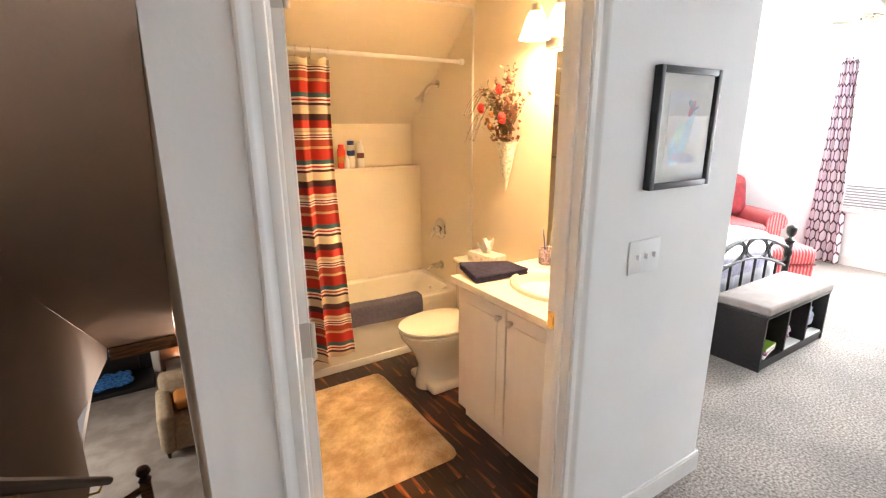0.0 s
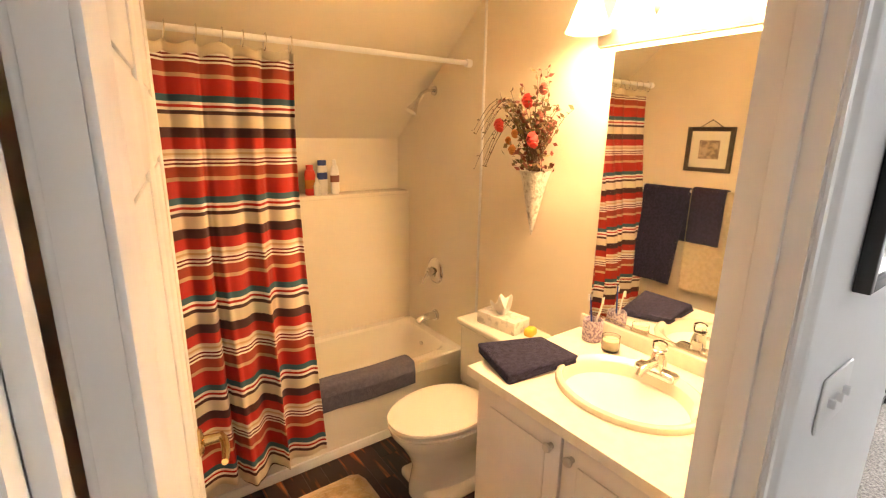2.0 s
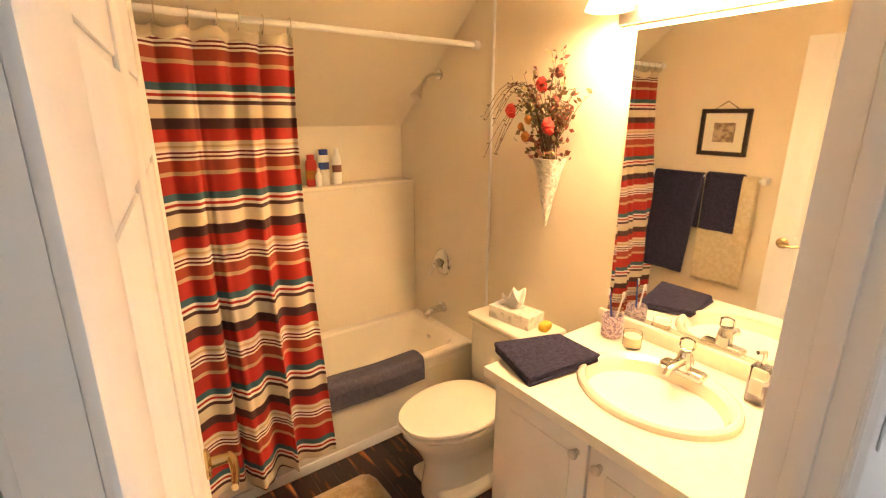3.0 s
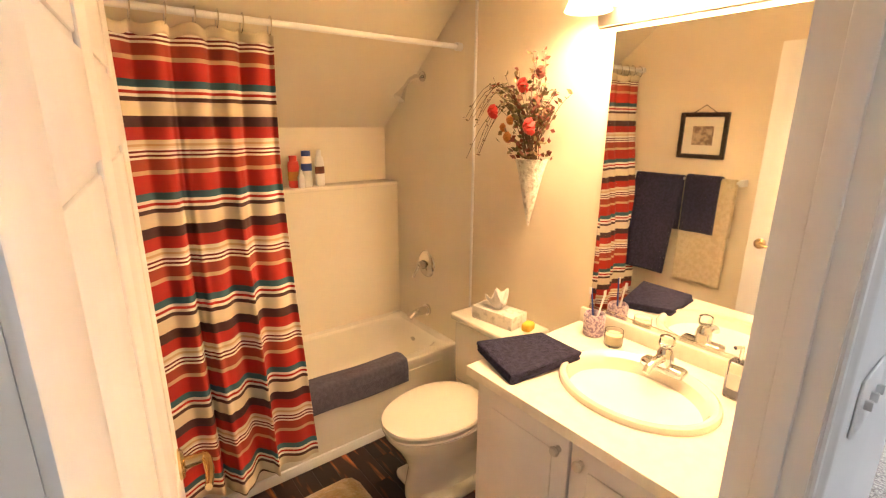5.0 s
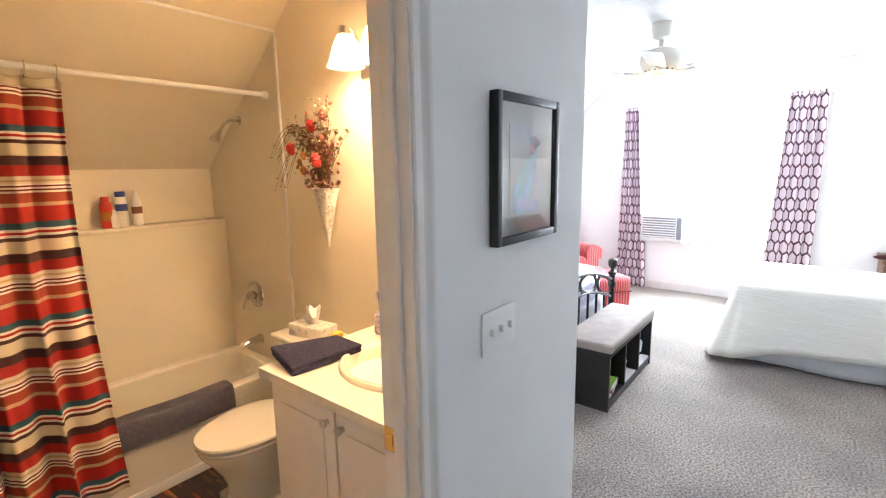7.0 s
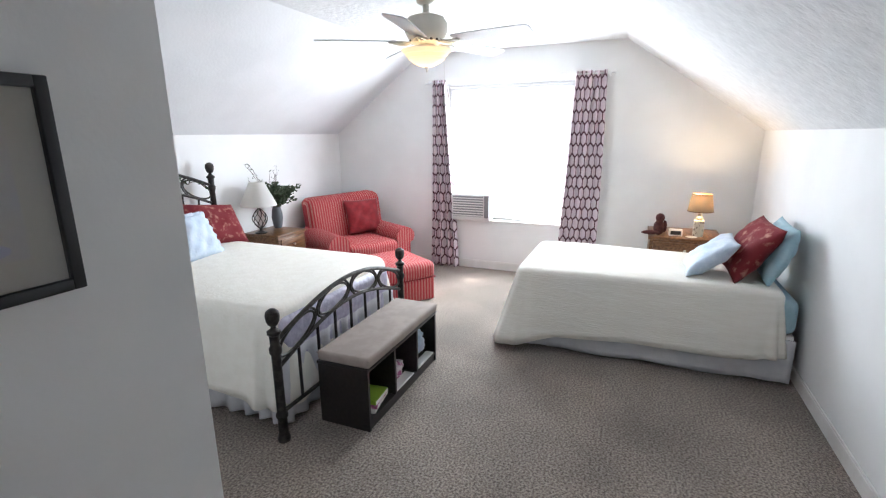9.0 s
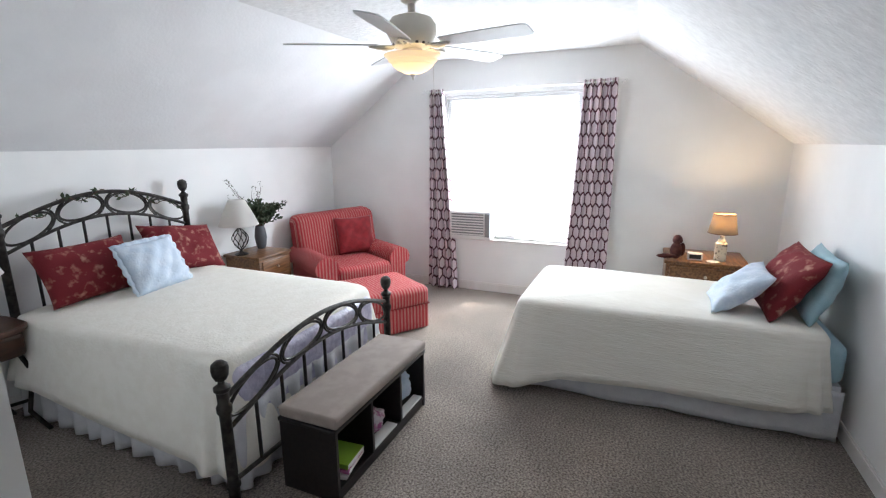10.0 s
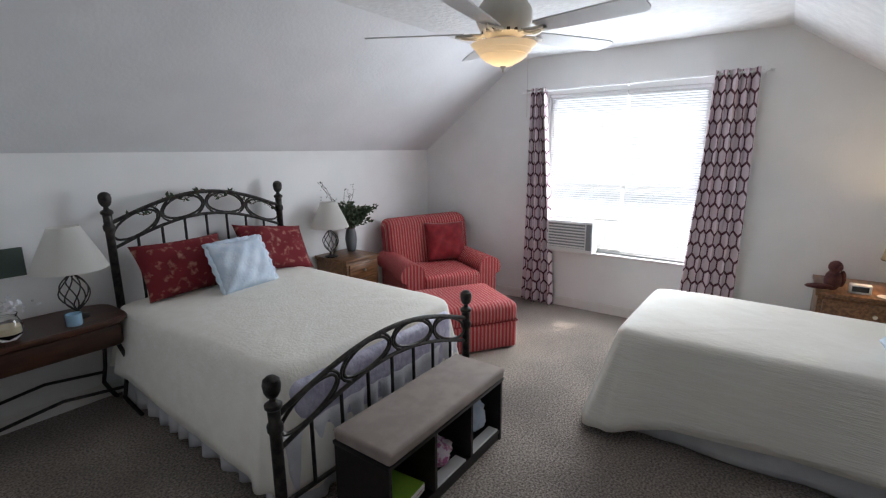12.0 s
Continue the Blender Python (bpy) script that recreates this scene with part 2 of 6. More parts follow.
M["bowl_glass"] = translucent("lit_alabaster_glass", (0.85, 0.74, 0.55), 0.5, (1.0, 0.82, 0.58), 0.5)
M["tissue"] = material("white_tissue", (0.85, 0.83, 0.80), 0.9)
M["tissue_box"] = material("printed_tissue_box", (0.78, 0.74, 0.68), 0.6, second=(0.55, 0.52, 0.48), scale=25, low=0.5, high=0.62)
M["leaf"] = material("dry_olive_leaf", (0.10, 0.085, 0.03), 0.8, second=(0.24, 0.16, 0.07), scale=30)
M["green_leaf"] = material("dark_green_leaf", (0.035, 0.055, 0.028), 0.7, second=(0.06, 0.085, 0.045), scale=30)
M["twig"] = material("brown_twig", (0.09, 0.05, 0.028), 0.9)
M["red_petal"] = material("coral_red_petal", (0.62, 0.035, 0.03), 0.6)
M["orange_petal"] = material("dried_orange_petal", (0.45, 0.17, 0.03), 0.7)
M["rust_petal"] = material("rust_brown_petal", (0.16, 0.035, 0.02), 0.8)
M["tin"] = material("whitewashed_embossed_tin", (0.66, 0.62, 0.55), 0.6, second=(0.42, 0.37, 0.30), scale=45, low=0.5, high=0.66, bump=0.8, bump_scale=70)
M["dark_wall"] = material("tan_stairwell_paint", (0.54, 0.40, 0.30), 0.8, second=(0.50, 0.37, 0.28), scale=2, bump=0.1)
M["lower_carpet"] = material("worn_grey_brown_carpet", (0.22, 0.19, 0.17), 0.97, second=(0.31, 0.28, 0.25), scale=3, bump=0.5, bump_scale=80)
M["black"] = material("black_paint", (0.008, 0.008, 0.009), 0.4)
M["blue_shag"] = material("blue_shag", (0.02, 0.10, 0.35), 0.95, second=(0.06, 0.25, 0.62), scale=25, bump=1.0, bump_scale=40)
M["tan_cloth"] = material("tan_upholstery", (0.30, 0.23, 0.15), 0.9, second=(0.36, 0.29, 0.20), scale=20)
M["mosaic"] = material("lilac_mosaic_ceramic", (0.55, 0.46, 0.52), 0.3, second=(0.25, 0.18, 0.28), scale=120, low=0.48, high=0.55)
M["yellow"] = material("yellow_sponge", (0.75, 0.48, 0.06), 0.8)
M["wax"] = material("cream_wax", (0.74, 0.64, 0.42), 0.5)
M["switch"] = material("white_switch_plastic", (0.82, 0.82, 0.81), 0.35)
M["red_plastic"] = material("red_plastic", (0.65, 0.05, 0.03), 0.35)
M["white_plastic"] = material("white_plastic", (0.78, 0.76, 0.74), 0.35)
M["blue_plastic"] = material("dark_blue_plastic", (0.02, 0.05, 0.25), 0.35)
M["brown_label"] = material("brown_label", (0.18, 0.06, 0.04), 0.5)
M["green_paper"] = material("green_book_cover", (0.28, 0.50, 0.05), 0.5)
M["paper"] = material("white_paper", (0.75, 0.74, 0.72), 0.7)
M["pink_paper"] = material("pink_patterned_paper", (0.45, 0.12, 0.28), 0.6, second=(0.70, 0.62, 0.66), scale=25, low=0.45, high=0.55)
M["toy"] = material("dark_maroon_plush", (0.055, 0.012, 0.012), 0.95, second=(0.10, 0.03, 0.025), scale=30, bump=0.6, bump_scale=120)
M["grey_vase"] = material("grey_ceramic", (0.10, 0.11, 0.12), 0.35)
M["lamp_base"] = material("cream_printed_ceramic", (0.58, 0.52, 0.42), 0.4, second=(0.16, 0.13, 0.10), scale=38, low=0.55, high=0.62)
M["candle_blue"] = material("pale_blue_candle_glass", (0.30, 0.48, 0.62), 0.25)
M["soap"] = material("pale_lilac_liquid_soap", (0.42, 0.42, 0.50), 0.2)
M["grey_green"] = material("grey_green_canvas", (0.07, 0.10, 0.085), 0.7)
DARK, RED, TEAL, CREAM, WHITE, RUST = (0.055, 0.017, 0.018), (0.37, 0.014, 0.011), (0.030, 0.095, 0.12), (0.64, 0.54, 0.40), (0.76, 0.71, 0.62), (0.30, 0.040, 0.022)
MAROON, TAN = (0.14, 0.012, 0.014), (0.50, 0.33, 0.19)
M["curtain"] = ramp_material("striped_shower_curtain", (0, 0, -1), 0.370, [
    (0.0, TEAL), (0.065, WHITE), (0.09, RED), (0.12, WHITE), (0.145, DARK), (0.185, CREAM), (0.31, DARK), (0.41, RED), (0.52, CREAM), (0.555, TAN), (0.58, CREAM), (0.60, WHITE),
    (0.615, MAROON), (0.635, WHITE), (0.655, MAROON), (0.675, WHITE), (0.695, RUST), (0.795, TAN), (0.835, RED)], offset=0.735)
M["header"] = material("cream_curtain_header", (0.62, 0.52, 0.38), 0.9, bump=0.2, bump_scale=300)
STRIPES = [(0.0, (0.36, 0.022, 0.032)), (0.60, (0.52, 0.25, 0.22)), (0.72, (0.31, 0.022, 0.03)), (0.82, (0.47, 0.19, 0.17))]
M["stripe_x"] = ramp_material("red_ticking_stripe", (1, 0, 0), 0.030, STRIPES)
M["stripe_xy"] = ramp_material("red_ticking_stripe_side", (1, 0.9, 0), 0.034, STRIPES)
M["drape"] = lattice_material("hexagon_lattice_drape", (0.70, 0.60, 0.64), (0.085, 0.020, 0.035), (0.48, 0.40, 0.44), 0.124)


# ---- builders ----
def finish(name, bm, mat, smooth=True, angle=35):
    bmesh.ops.recalc_face_normals(bm, faces=bm.faces)
    me = bpy.data.meshes.new(name)
    bm.to_mesh(me)
    bm.free()
    me.materials.append(mat)
    if smooth:
        me.shade_smooth()
        me.set_sharp_from_angle(angle=radians(angle))
    return me


def part(name, bm, mat, parent, label="", angle=35):
    """One mesh part, built in the world's coordinates for a placed thing, in its own for one that is copied."""
    ob = new(name, finish(name, bm, mat, angle=angle))
    ob.parent = parent
    if parent.type == "EMPTY" and not parent.get("own_axes"):
        ob.matrix_parent_inverse = parent.matrix_basis.inverted()
    if label:
        ob["label"] = label
    return ob


def thing(name, place, label, category, group="", own=None):
    ob = new(name)
    ob.empty_display_size = 0.1
    ob.matrix_basis = own if own else pose(*place)
    if own:
        ob["own_axes"] = 1
    return tagged(ob, label, category, group)


def solo(name, bm, mat, label, category, group="", kind="", angle=35):
    ob = new(name, finish(name, bm, mat, angle=angle))
    return tagged(ob, label, category, group, kind)


def merge(bm, other):
    me = bpy.data.meshes.new("t")
    other.to_mesh(me)
    other.free()
    bm.from_mesh(me)
    bpy.data.meshes.remove(me)
    return bm


def box(x0, x1, y0, y1, z0, z1, r=0.0, seg=2, bm=None):
    b = bmesh.new()
    bmesh.ops.create_cube(b, size=1)
    for v in b.verts:
        v.co = Vector(((x0 + x1) / 2 + v.co.x * (x1 - x0), (y0 + y1) / 2 + v.co.y * (y1 - y0), (z0 + z1) / 2 + v.co.z * (z1 - z0)))
    if r:
        bmesh.ops.bevel(b, geom=b.edges[:], offset=r, segments=seg, affect="EDGES", profile=0.5)
    return merge(bm, b) if bm else b


def lathe(profile, centre=(0, 0, 0), n=24, bm=None, sx=1.0, sy=1.0, axis="z", turn=0.0, caps=True):
    """A turned body: profile of (radius, height) from bottom to top; capped where the ends have a radius."""
    b = bmesh.new()
    rings = []
    for r, h in profile:
        rings.append([b.verts.new((r * sx * math.cos(2 * math.pi * k / n + turn), r * sy * math.sin(2 * math.pi * k / n + turn), h)) for k in range(n)])
    for lo, hi in zip(rings, rings[1:]):
        for k in range(n):
            b.faces.new((lo[k], lo[(k + 1) % n], hi[(k + 1) % n], hi[k]))
    for ring in (rings[0], rings[-1]):
        if caps and (ring[0].co - ring[n // 2].co).length > 1e-4:
            b.faces.new(ring)
    bmesh.ops.remove_doubles(b, verts=b.verts, dist=1e-6)
    m = Matrix.Translation(centre)
    if axis == "x":
        m = m @ Matrix.Rotation(math.pi / 2, 4, "Y")
    elif axis == "y":
        m = m @ Matrix.Rotation(-math.pi / 2, 4, "X")
    b.transform(m)
    return merge(bm, b) if bm else b


def tube(points, r, n=8, bm=None, r_end=None, closed=False):
    """A round bar along points."""
    b = bmesh.new()
    pts = [Vector(p) for p in points]
    rings = []
    side = None
    for k, p in enumerate(pts):
        if closed:
            d = pts[(k + 1) % len(pts)] - pts[k - 1]
        else:
            d = pts[min(k + 1, len(pts) - 1)] - pts[max(k - 1, 0)]
        d.normalize()
        if side is None:
            side = d.orthogonal().normalized()
        side = (side - d * side.dot(d)).normalized()
        up = d.cross(side)
        rr = r if r_end is None else r + (r_end - r) * k / max(1, len(pts) - 1)
        rings.append([b.verts.new(p + rr * (math.cos(2 * math.pi * j / n) * side + math.sin(2 * math.pi * j / n) * up)) for j in range(n)])
    pairs = list(zip(rings, rings[1:])) + ([(rings[-1], rings[0])] if closed else [])
    for lo, hi in pairs:
        for j in range(n):
            b.faces.new((lo[j], lo[(j + 1) % n], hi[(j + 1) % n], hi[j]))
    if not closed:
        b.faces.new(rings[0])
        b.faces.new(rings[-1])
    return merge(bm, b) if bm else b


def sheet(nu, nv, f, bm=None, uv=None, flip=False):
    """A grid sheet: f(u, v) gives the place, u and v from 0 to 1; uv(u, v) in metres."""
    b = bmesh.new()
    g = [[b.verts.new(f(i / nu, j / nv)) for j in range(nv + 1)] for i in range(nu + 1)]
    lay = b.loops.layers.uv.new("UVMap") if uv else None
    for i in range(nu):
        for j in range(nv):
            fa = b.faces.new((g[i][j], g[i + 1][j], g[i + 1][j + 1], g[i][j + 1]))
            if uv:
                for lp, (a, c) in zip(fa.loops, ((i, j), (i + 1, j), (i + 1, j + 1), (i, j + 1))):
                    lp[lay].uv = uv(a / nu, c / nv)
    return merge(bm, b) if bm else b


def prism(outline, depth, m=None, bm=None):
    """An outline of (x, y) drawn up by depth along z, then placed by m."""
    b = bmesh.new()
    lo = [b.verts.new((x, y, 0)) for x, y in outline]
    hi = [b.verts.new((x, y, depth)) for x, y in outline]
    b.faces.new(lo)
    b.faces.new(hi)
    for k in range(len(lo)):
        b.faces.new((lo[k], lo[(k + 1) % len(lo)], hi[(k + 1) % len(lo)], hi[k]))
    if m:
        b.transform(m)
    return merge(bm, b) if bm else b


def along_x(x):
    """Outlines of (y, z), drawn along x from x."""
    return Matrix(((0, 0, 1, x), (1, 0, 0, 0), (0, 1, 0, 0), (0, 0, 0, 1)))


def pillow(w, h, t, seed, n=22, puff=2.6):
    """A soft pillow standing in x and z, its foot at z 0, with a pinched seam."""
    rng = random.Random(seed)
    a, c, e = rng.uniform(0, 6), rng.uniform(0, 6), rng.uniform(0, 6)
    b = bmesh.new()
    for s in (1, -1):
        def f(u, v, s=s):
            x, z = 2 * u - 1, 2 * v - 1
            d = max(0.0, (1 - abs(x) ** puff) * (1 - abs(z) ** puff)) ** 0.55
            pull = 1 - 0.07 * (1 - abs(z) ** 2) * abs(x) ** 3
            lift = 1 - 0.07 * (1 - abs(x) ** 2) * abs(z) ** 3
            wr = 0.012 * math.sin(5 * x + a + 2 * z) * math.sin(4 * z + c) + 0.006 * math.sin(11 * x - 7 * z + e)
            return Vector((x * w / 2 * pull, s * (t / 2 * d) + wr * d, h / 2 + z * h / 2 * lift))
        sheet(n, n, f, bm=b)
    bmesh.ops.remove_doubles(b, verts=b.verts, dist=0.0015)
    return b


def cover(x0, x1, y0, y1, top, foot, r=0.07, wave=0.02, n=240, flare=0.05, sag=0.012, folds=26, corner=0.12, side=1):
    """A cloth laid over a bed: a soft top and sides that hang to foot(x, y)."""
    b = bmesh.new()
    cx, cy = (x0 + x1) / 2, (y0 + y1) / 2
    hx, hy = (x1 - x0) / 2, (y1 - y0) / 2
    ring = []
    for k in range(n):
        a = 2 * math.pi * k / n
        c, s = math.cos(a), math.sin(a)
        p = 0.13
        ring.append((hx * math.copysign(abs(c) ** p, c), hy * math.copysign(abs(s) ** p, s), a))
    rows = []
    for f in (0.12, 0.3, 0.5, 0.68, 0.82, 0.91, 0.96):
        rows.append([(cx + x * f, cy + y * f, top + sag * math.sin(3 * x * f + 1) * math.sin(2.6 * y * f) - 0.02 * f ** 8 + 0.004 * noise.noise((x * f * 9, y * f * 9, top))) for x, y, a in ring])
    for f, dz in ((0.985, 0.012), (1.0, 0.035)):
        rows.append([(cx + x * f, cy + y * f, top - 0.02 - dz) for x, y, a in ring])
    steps = 9
    for s in range(1, steps + 1):
        q = s / steps
        row = []
        for k, (x, y, a) in enumerate(ring):
            px, py = cx + x, cy + y
            z1 = foot(px, py)
            z = top - 0.055 + (z1 - top + 0.055) * q
            near = min(1.0, abs(x) / hx) ** 6 * min(1.0, abs(y) / hy) ** 6
            out = flare * q + wave * q * math.sin(k / n * 2 * math.pi * folds + 0.8 * math.sin(a * 5)) + corner * near * q * (y * side > 0)
            nx, ny = (1 if x > 0 else -1) * min(1.0, abs(x) / hx) ** 12, (1 if y > 0 else -1) * min(1.0, abs(y) / hy) ** 12
            ln = math.hypot(nx, ny) or 1
            row.append((px + nx / ln * out, py + ny / ln * out, z))
        rows.append(row)
    vs = [[b.verts.new(p) for p in row] for row in rows]
    b.faces.new(vs[0])
    for lo, hi in zip(vs, vs[1:]):
        for k in range(n):
            b.faces.new((lo[k], lo[(k + 1) % n], hi[(k + 1) % n], hi[k]))
    return b


def thick(ob, t):
    m = ob.modifiers.new("thickness", "SOLIDIFY")
    m.thickness, m.offset = t, 0
    return ob


def structure(name, bm, mat, label, category):
    return solo(name, bm, mat, label, category, kind="structure", angle=30)


# ---- structure ----
XW, YR, YL, ZK, ZC = 6.95, -0.81, 4.03, 1.655, 2.57   # window wall, knee walls, knee height, flat ceiling
YBR, YBL = 0.48, 2.80                                # where the slopes meet the flat ceiling
XE, YD = 2.30, 1.295                                 # end of the picture wall, its hall face
BX0, BX1, BY0, BY1 = 0.53, 2.20, 1.396, 3.672          # bathroom, inside

g = box(BX1, XW + 0.15, YR - 0.15, YL + 0.15, -0.30, 0.0)
box(-1.4, BX1, YR - 0.15, YD + 0.06, -0.30, 0.0, bm=g)
structure("floor", g, M["carpet"], "grey-beige cut-pile carpet of bedroom and hall", "floor")
structure("wall_north", box(XE, XW + 0.15, YL, YL + 0.12, 0.0, ZK + 0.05), M["wall"], "low white painted knee wall behind the iron bed", "wall")
structure("wall_south", box(-1.4, XW + 0.15, YR - 0.12, YR, 0.0, ZK + 0.05), M["wall"], "low white painted knee wall beside the twin bed", "wall")
structure("wall_hall_end", box(-1.4, -1.28, YR, 1.4, 0.0, ZC), M["wall"], "white painted wall closing the hall", "wall")

WY0, WY1, WZ0, WZ1 = 0.98, 2.44, 0.62, 2.19          # window opening
gable = lambda y0, y1, z0, z1: box(XW, XW + 0.15, y0, y1, z0, z1)
g = gable(YR, WY0, 0.0, ZC)
gable_parts = [(WY1, YL, 0.0, ZC), (WY0, WY1, 0.0, WZ0), (WY0, WY1, WZ1, ZC)]
for q in gable_parts:
    merge(g, gable(*q))
structure("wall_east", g, M["wall"], "white gable wall around the bedroom window", "wall")

structure("ceiling_flat", box(-1.4, XW + 0.15, YBR, YBL, ZC, ZC + 0.1), M["ceiling"], "white stippled flat ceiling", "ceiling")
slope_r = [(YR - 0.12, ZK - 0.087), (YBR, ZC), (YBR, ZC + 0.1), (YR - 0.12, ZK + 0.02)]
structure("ceiling_slope_south", prism(slope_r, XW + 1.55, along_x(-1.4)), M["ceiling"], "white stippled sloping ceiling above the twin bed", "ceiling")
slope_l = [(YL + 0.12, ZK - 0.09), (YL + 0.12, ZK + 0.02), (YBL, ZC + 0.1), (YBL, ZC)]
structure("ceiling_slope_north", prism(slope_l, XW + 0.15 - XE, along_x(XE)), M["slope"], "smooth white sloping ceiling above the iron bed", "ceiling")

# partition between hall and bathroom, with the doorway, and between bathroom and bedroom
DX0, DX1, DZ = 0.542, 1.403, 2.06
g = box(0.335, DX0 - 0.02, YD, BY0 - 0.001, -0.3, ZC)
box(DX1 + 0.02, XE, YD, BY0, 0.0, ZC, 0.0, bm=g)
box(DX0 - 0.02, DX1 + 0.02, YD, BY0, DZ + 0.02, ZC, bm=g)
structure("wall_door", g, M["wall"], "white painted partition wall with the bathroom doorway", "wall")
structure("wall_partition", box(BX1 + 0.02, XE, BY0, YL, 0.0, ZC), M["wall"], "white partition wall between bathroom and bedroom", "wall")
structure("bath_wall_mirror", box(BX1, BX1 + 0.02, BY0, BY1 + 0.3, 0.0, 2.6), M["bath_wall"], "warm cream bathroom wall with the mirror", "wall")
structure("bath_wall_towels", box(0.335, BX0 - 0.001, BY0, BY1 + 0.3, -0.3, 2.6), M["bath_wall"], "warm cream bathroom wall with the towel bar", "wall")
structure("bath_wall_door", box(DX1 + 0.02, BX1, BY0, BY0 + 0.004, 0.0, ZC), M["bath_wall"], "warm cream bathroom wall beside the doorway", "wall")
g = box(BX0, BX1, BY1 + 0.02, BY1 + 0.3, -0.3, 1.25)
box(BX0, BX1, BY1 + 0.14, BY1 + 0.3, 1.25, 2.0, bm=g)
structure("bath_wall_back", g, M["surround"], "cream acrylic wall behind the bathtub with a recessed shelf", "wall")
SY, SZ, CY = BY1 + 0.14, 1.595, 2.636                  # bathroom slope: its foot and its head
CZ = SZ + (SY - CY) * 0.816
structure("bath_ceiling_slope", prism([(SY + 0.1, SZ - 0.08), (SY + 0.1, SZ + 0.2), (CY, CZ + 0.1), (CY, CZ)], BX1 - BX0, along_x(BX0)), M["bath_wall"], "cream sloping bathroom ceiling", "ceiling")
structure("bath_ceiling", box(BX0, BX1, BY0, CY, CZ, CZ + 0.1), M["bath_wall"], "cream flat bathroom ceiling", "ceiling")

# smooth surround panels on the tub walls, with a bead along their edge
PY = 2.957
zs = lambda y: SZ + (SY - y) * 0.816
g = prism([(PY, 0.30), (BY1, 0.30), (BY1, 1.24), (SY, 1.24), (SY, zs(SY) - 0.012), (PY, zs(PY) - 0.012)], 0.006, along_x(BX1 - 0.006))
structure("tub_surround_panel", g, M["surround"], "cream acrylic panel on the tub end wall", "wall panel")
g = prism([(PY, zs(PY) - 0.001), (PY, zs(PY) - 0.010), (SY, zs(SY) - 0.010), (SY, zs(SY) - 0.001)], BX1 - BX0 - 0.006, along_x(BX0))
structure("slope_panel", g, M["surround"], "cream acrylic panel on the slope above the tub", "wall panel")
g = tube([(BX1 - 0.006, PY, 0.40), (BX1 - 0.006, PY, zs(PY) - 0.01)], 0.008, 6)
tube([(BX1 - 0.006, PY, zs(PY) - 0.01), (BX0, PY, zs(PY) - 0.01)], 0.008, 6, bm=g)
structure("trim_bead", g, M["trim"], "white bead along the edge of the tub surround", "trim")
g = box(BX0, BX1, BY1, BY1 + 0.02, 0.30, 1.25)
box(BX0, BX1 - 0.007, BY1 - 0.008, BY1 + 0.14, 1.24, 1.262, 0.004, bm=g)
structure("tub_back_panel", g, M["surround"], "cream acrylic panel behind the tub with a shelf ledge", "wall panel")

# door jambs, stops and casings
g = box(DX0 - 0.02, DX0, YD - 0.004, BY0 + 0.004, 0.0, DZ + 0.02)
box(DX1, DX1 + 0.02, YD - 0.004, BY0 + 0.004, 0.0, DZ + 0.02, bm=g)
box(DX0, DX1, YD - 0.004, BY0 + 0.004, DZ, DZ + 0.02, bm=g)
for x0, x1 in ((DX0, DX0 + 0.012), (DX1 - 0.012, DX1)):
    box(x0, x1, YD + 0.028, YD + 0.062, 0.0, DZ - 0.012, 0.003, bm=g)
box(DX0, DX1, YD + 0.028, YD + 0.062, DZ - 0.012, DZ, bm=g)
structure("door_jamb", g, M["trim"], "white painted jambs and stops of the bathroom doorway", "door frame")


def casing(side, x_in, face, out):
    """One upright of a moulded casing: stepped strips of its profile."""
    prof = [(0.0, 0.0), (0.0, 0.008), (0.004, 0.012), (0.020, 0.012), (0.026, 0.009), (0.034, 0.010), (0.042, 0.016), (0.048, 0.018), (0.054, 0.018), (0.058, 0.014), (0.058, 0.0)]
    b = prism([(x_in + side * p, face + out * q) for p, q in prof], DZ + 0.075)
    return b


for side, x in ((-1, DX0 - 0.006), (1, DX1 + 0.006)):
    structure("trim_casing", casing(side, x, YD, -1), M["trim"], "white moulded casing of the bathroom doorway", "trim")
structure("trim_casing_head", box(DX0 - 0.006, DX1 + 0.006, YD - 0.016, YD, DZ + 0.006, DZ + 0.075, 0.004), M["trim"], "white moulded casing over the bathroom doorway", "trim")


def base_run(x0, x1, y0, y1):
    b = box(x0, x1, y0, y1, 0.0, 0.085, 0.0)
    if x1 - x0 > y1 - y0:
        c = (y0 + y1) / 2
        return box(x0, x1, c - 0.004, c + 0.004, 0.085, 0.10, 0.003, bm=b)
    c = (x0 + x1) / 2
    return box(c - 0.004, c + 0.004, y0, y1, 0.085, 0.10, 0.003, bm=b)


for q in ((DX1 + 0.066, XE + 0.013, YD - 0.013, YD), (XE, XE + 0.013, YD, YL), (XE + 0.013, XW, YL - 0.013, YL), (XW - 0.013, XW, YR + 0.013, YL - 0.013), (-1.28, XW, YR, YR + 0.013)):
    structure("baseboard", base_run(*q), M["trim"], "white painted baseboard along the carpet", "baseboard")
structure("bath_subfloor", box(0.35, BX1, BY0 - 0.06, BY1 + 0.3, -0.30, -0.008), M["black"], "dark subfloor under the bathroom planks", "floor")

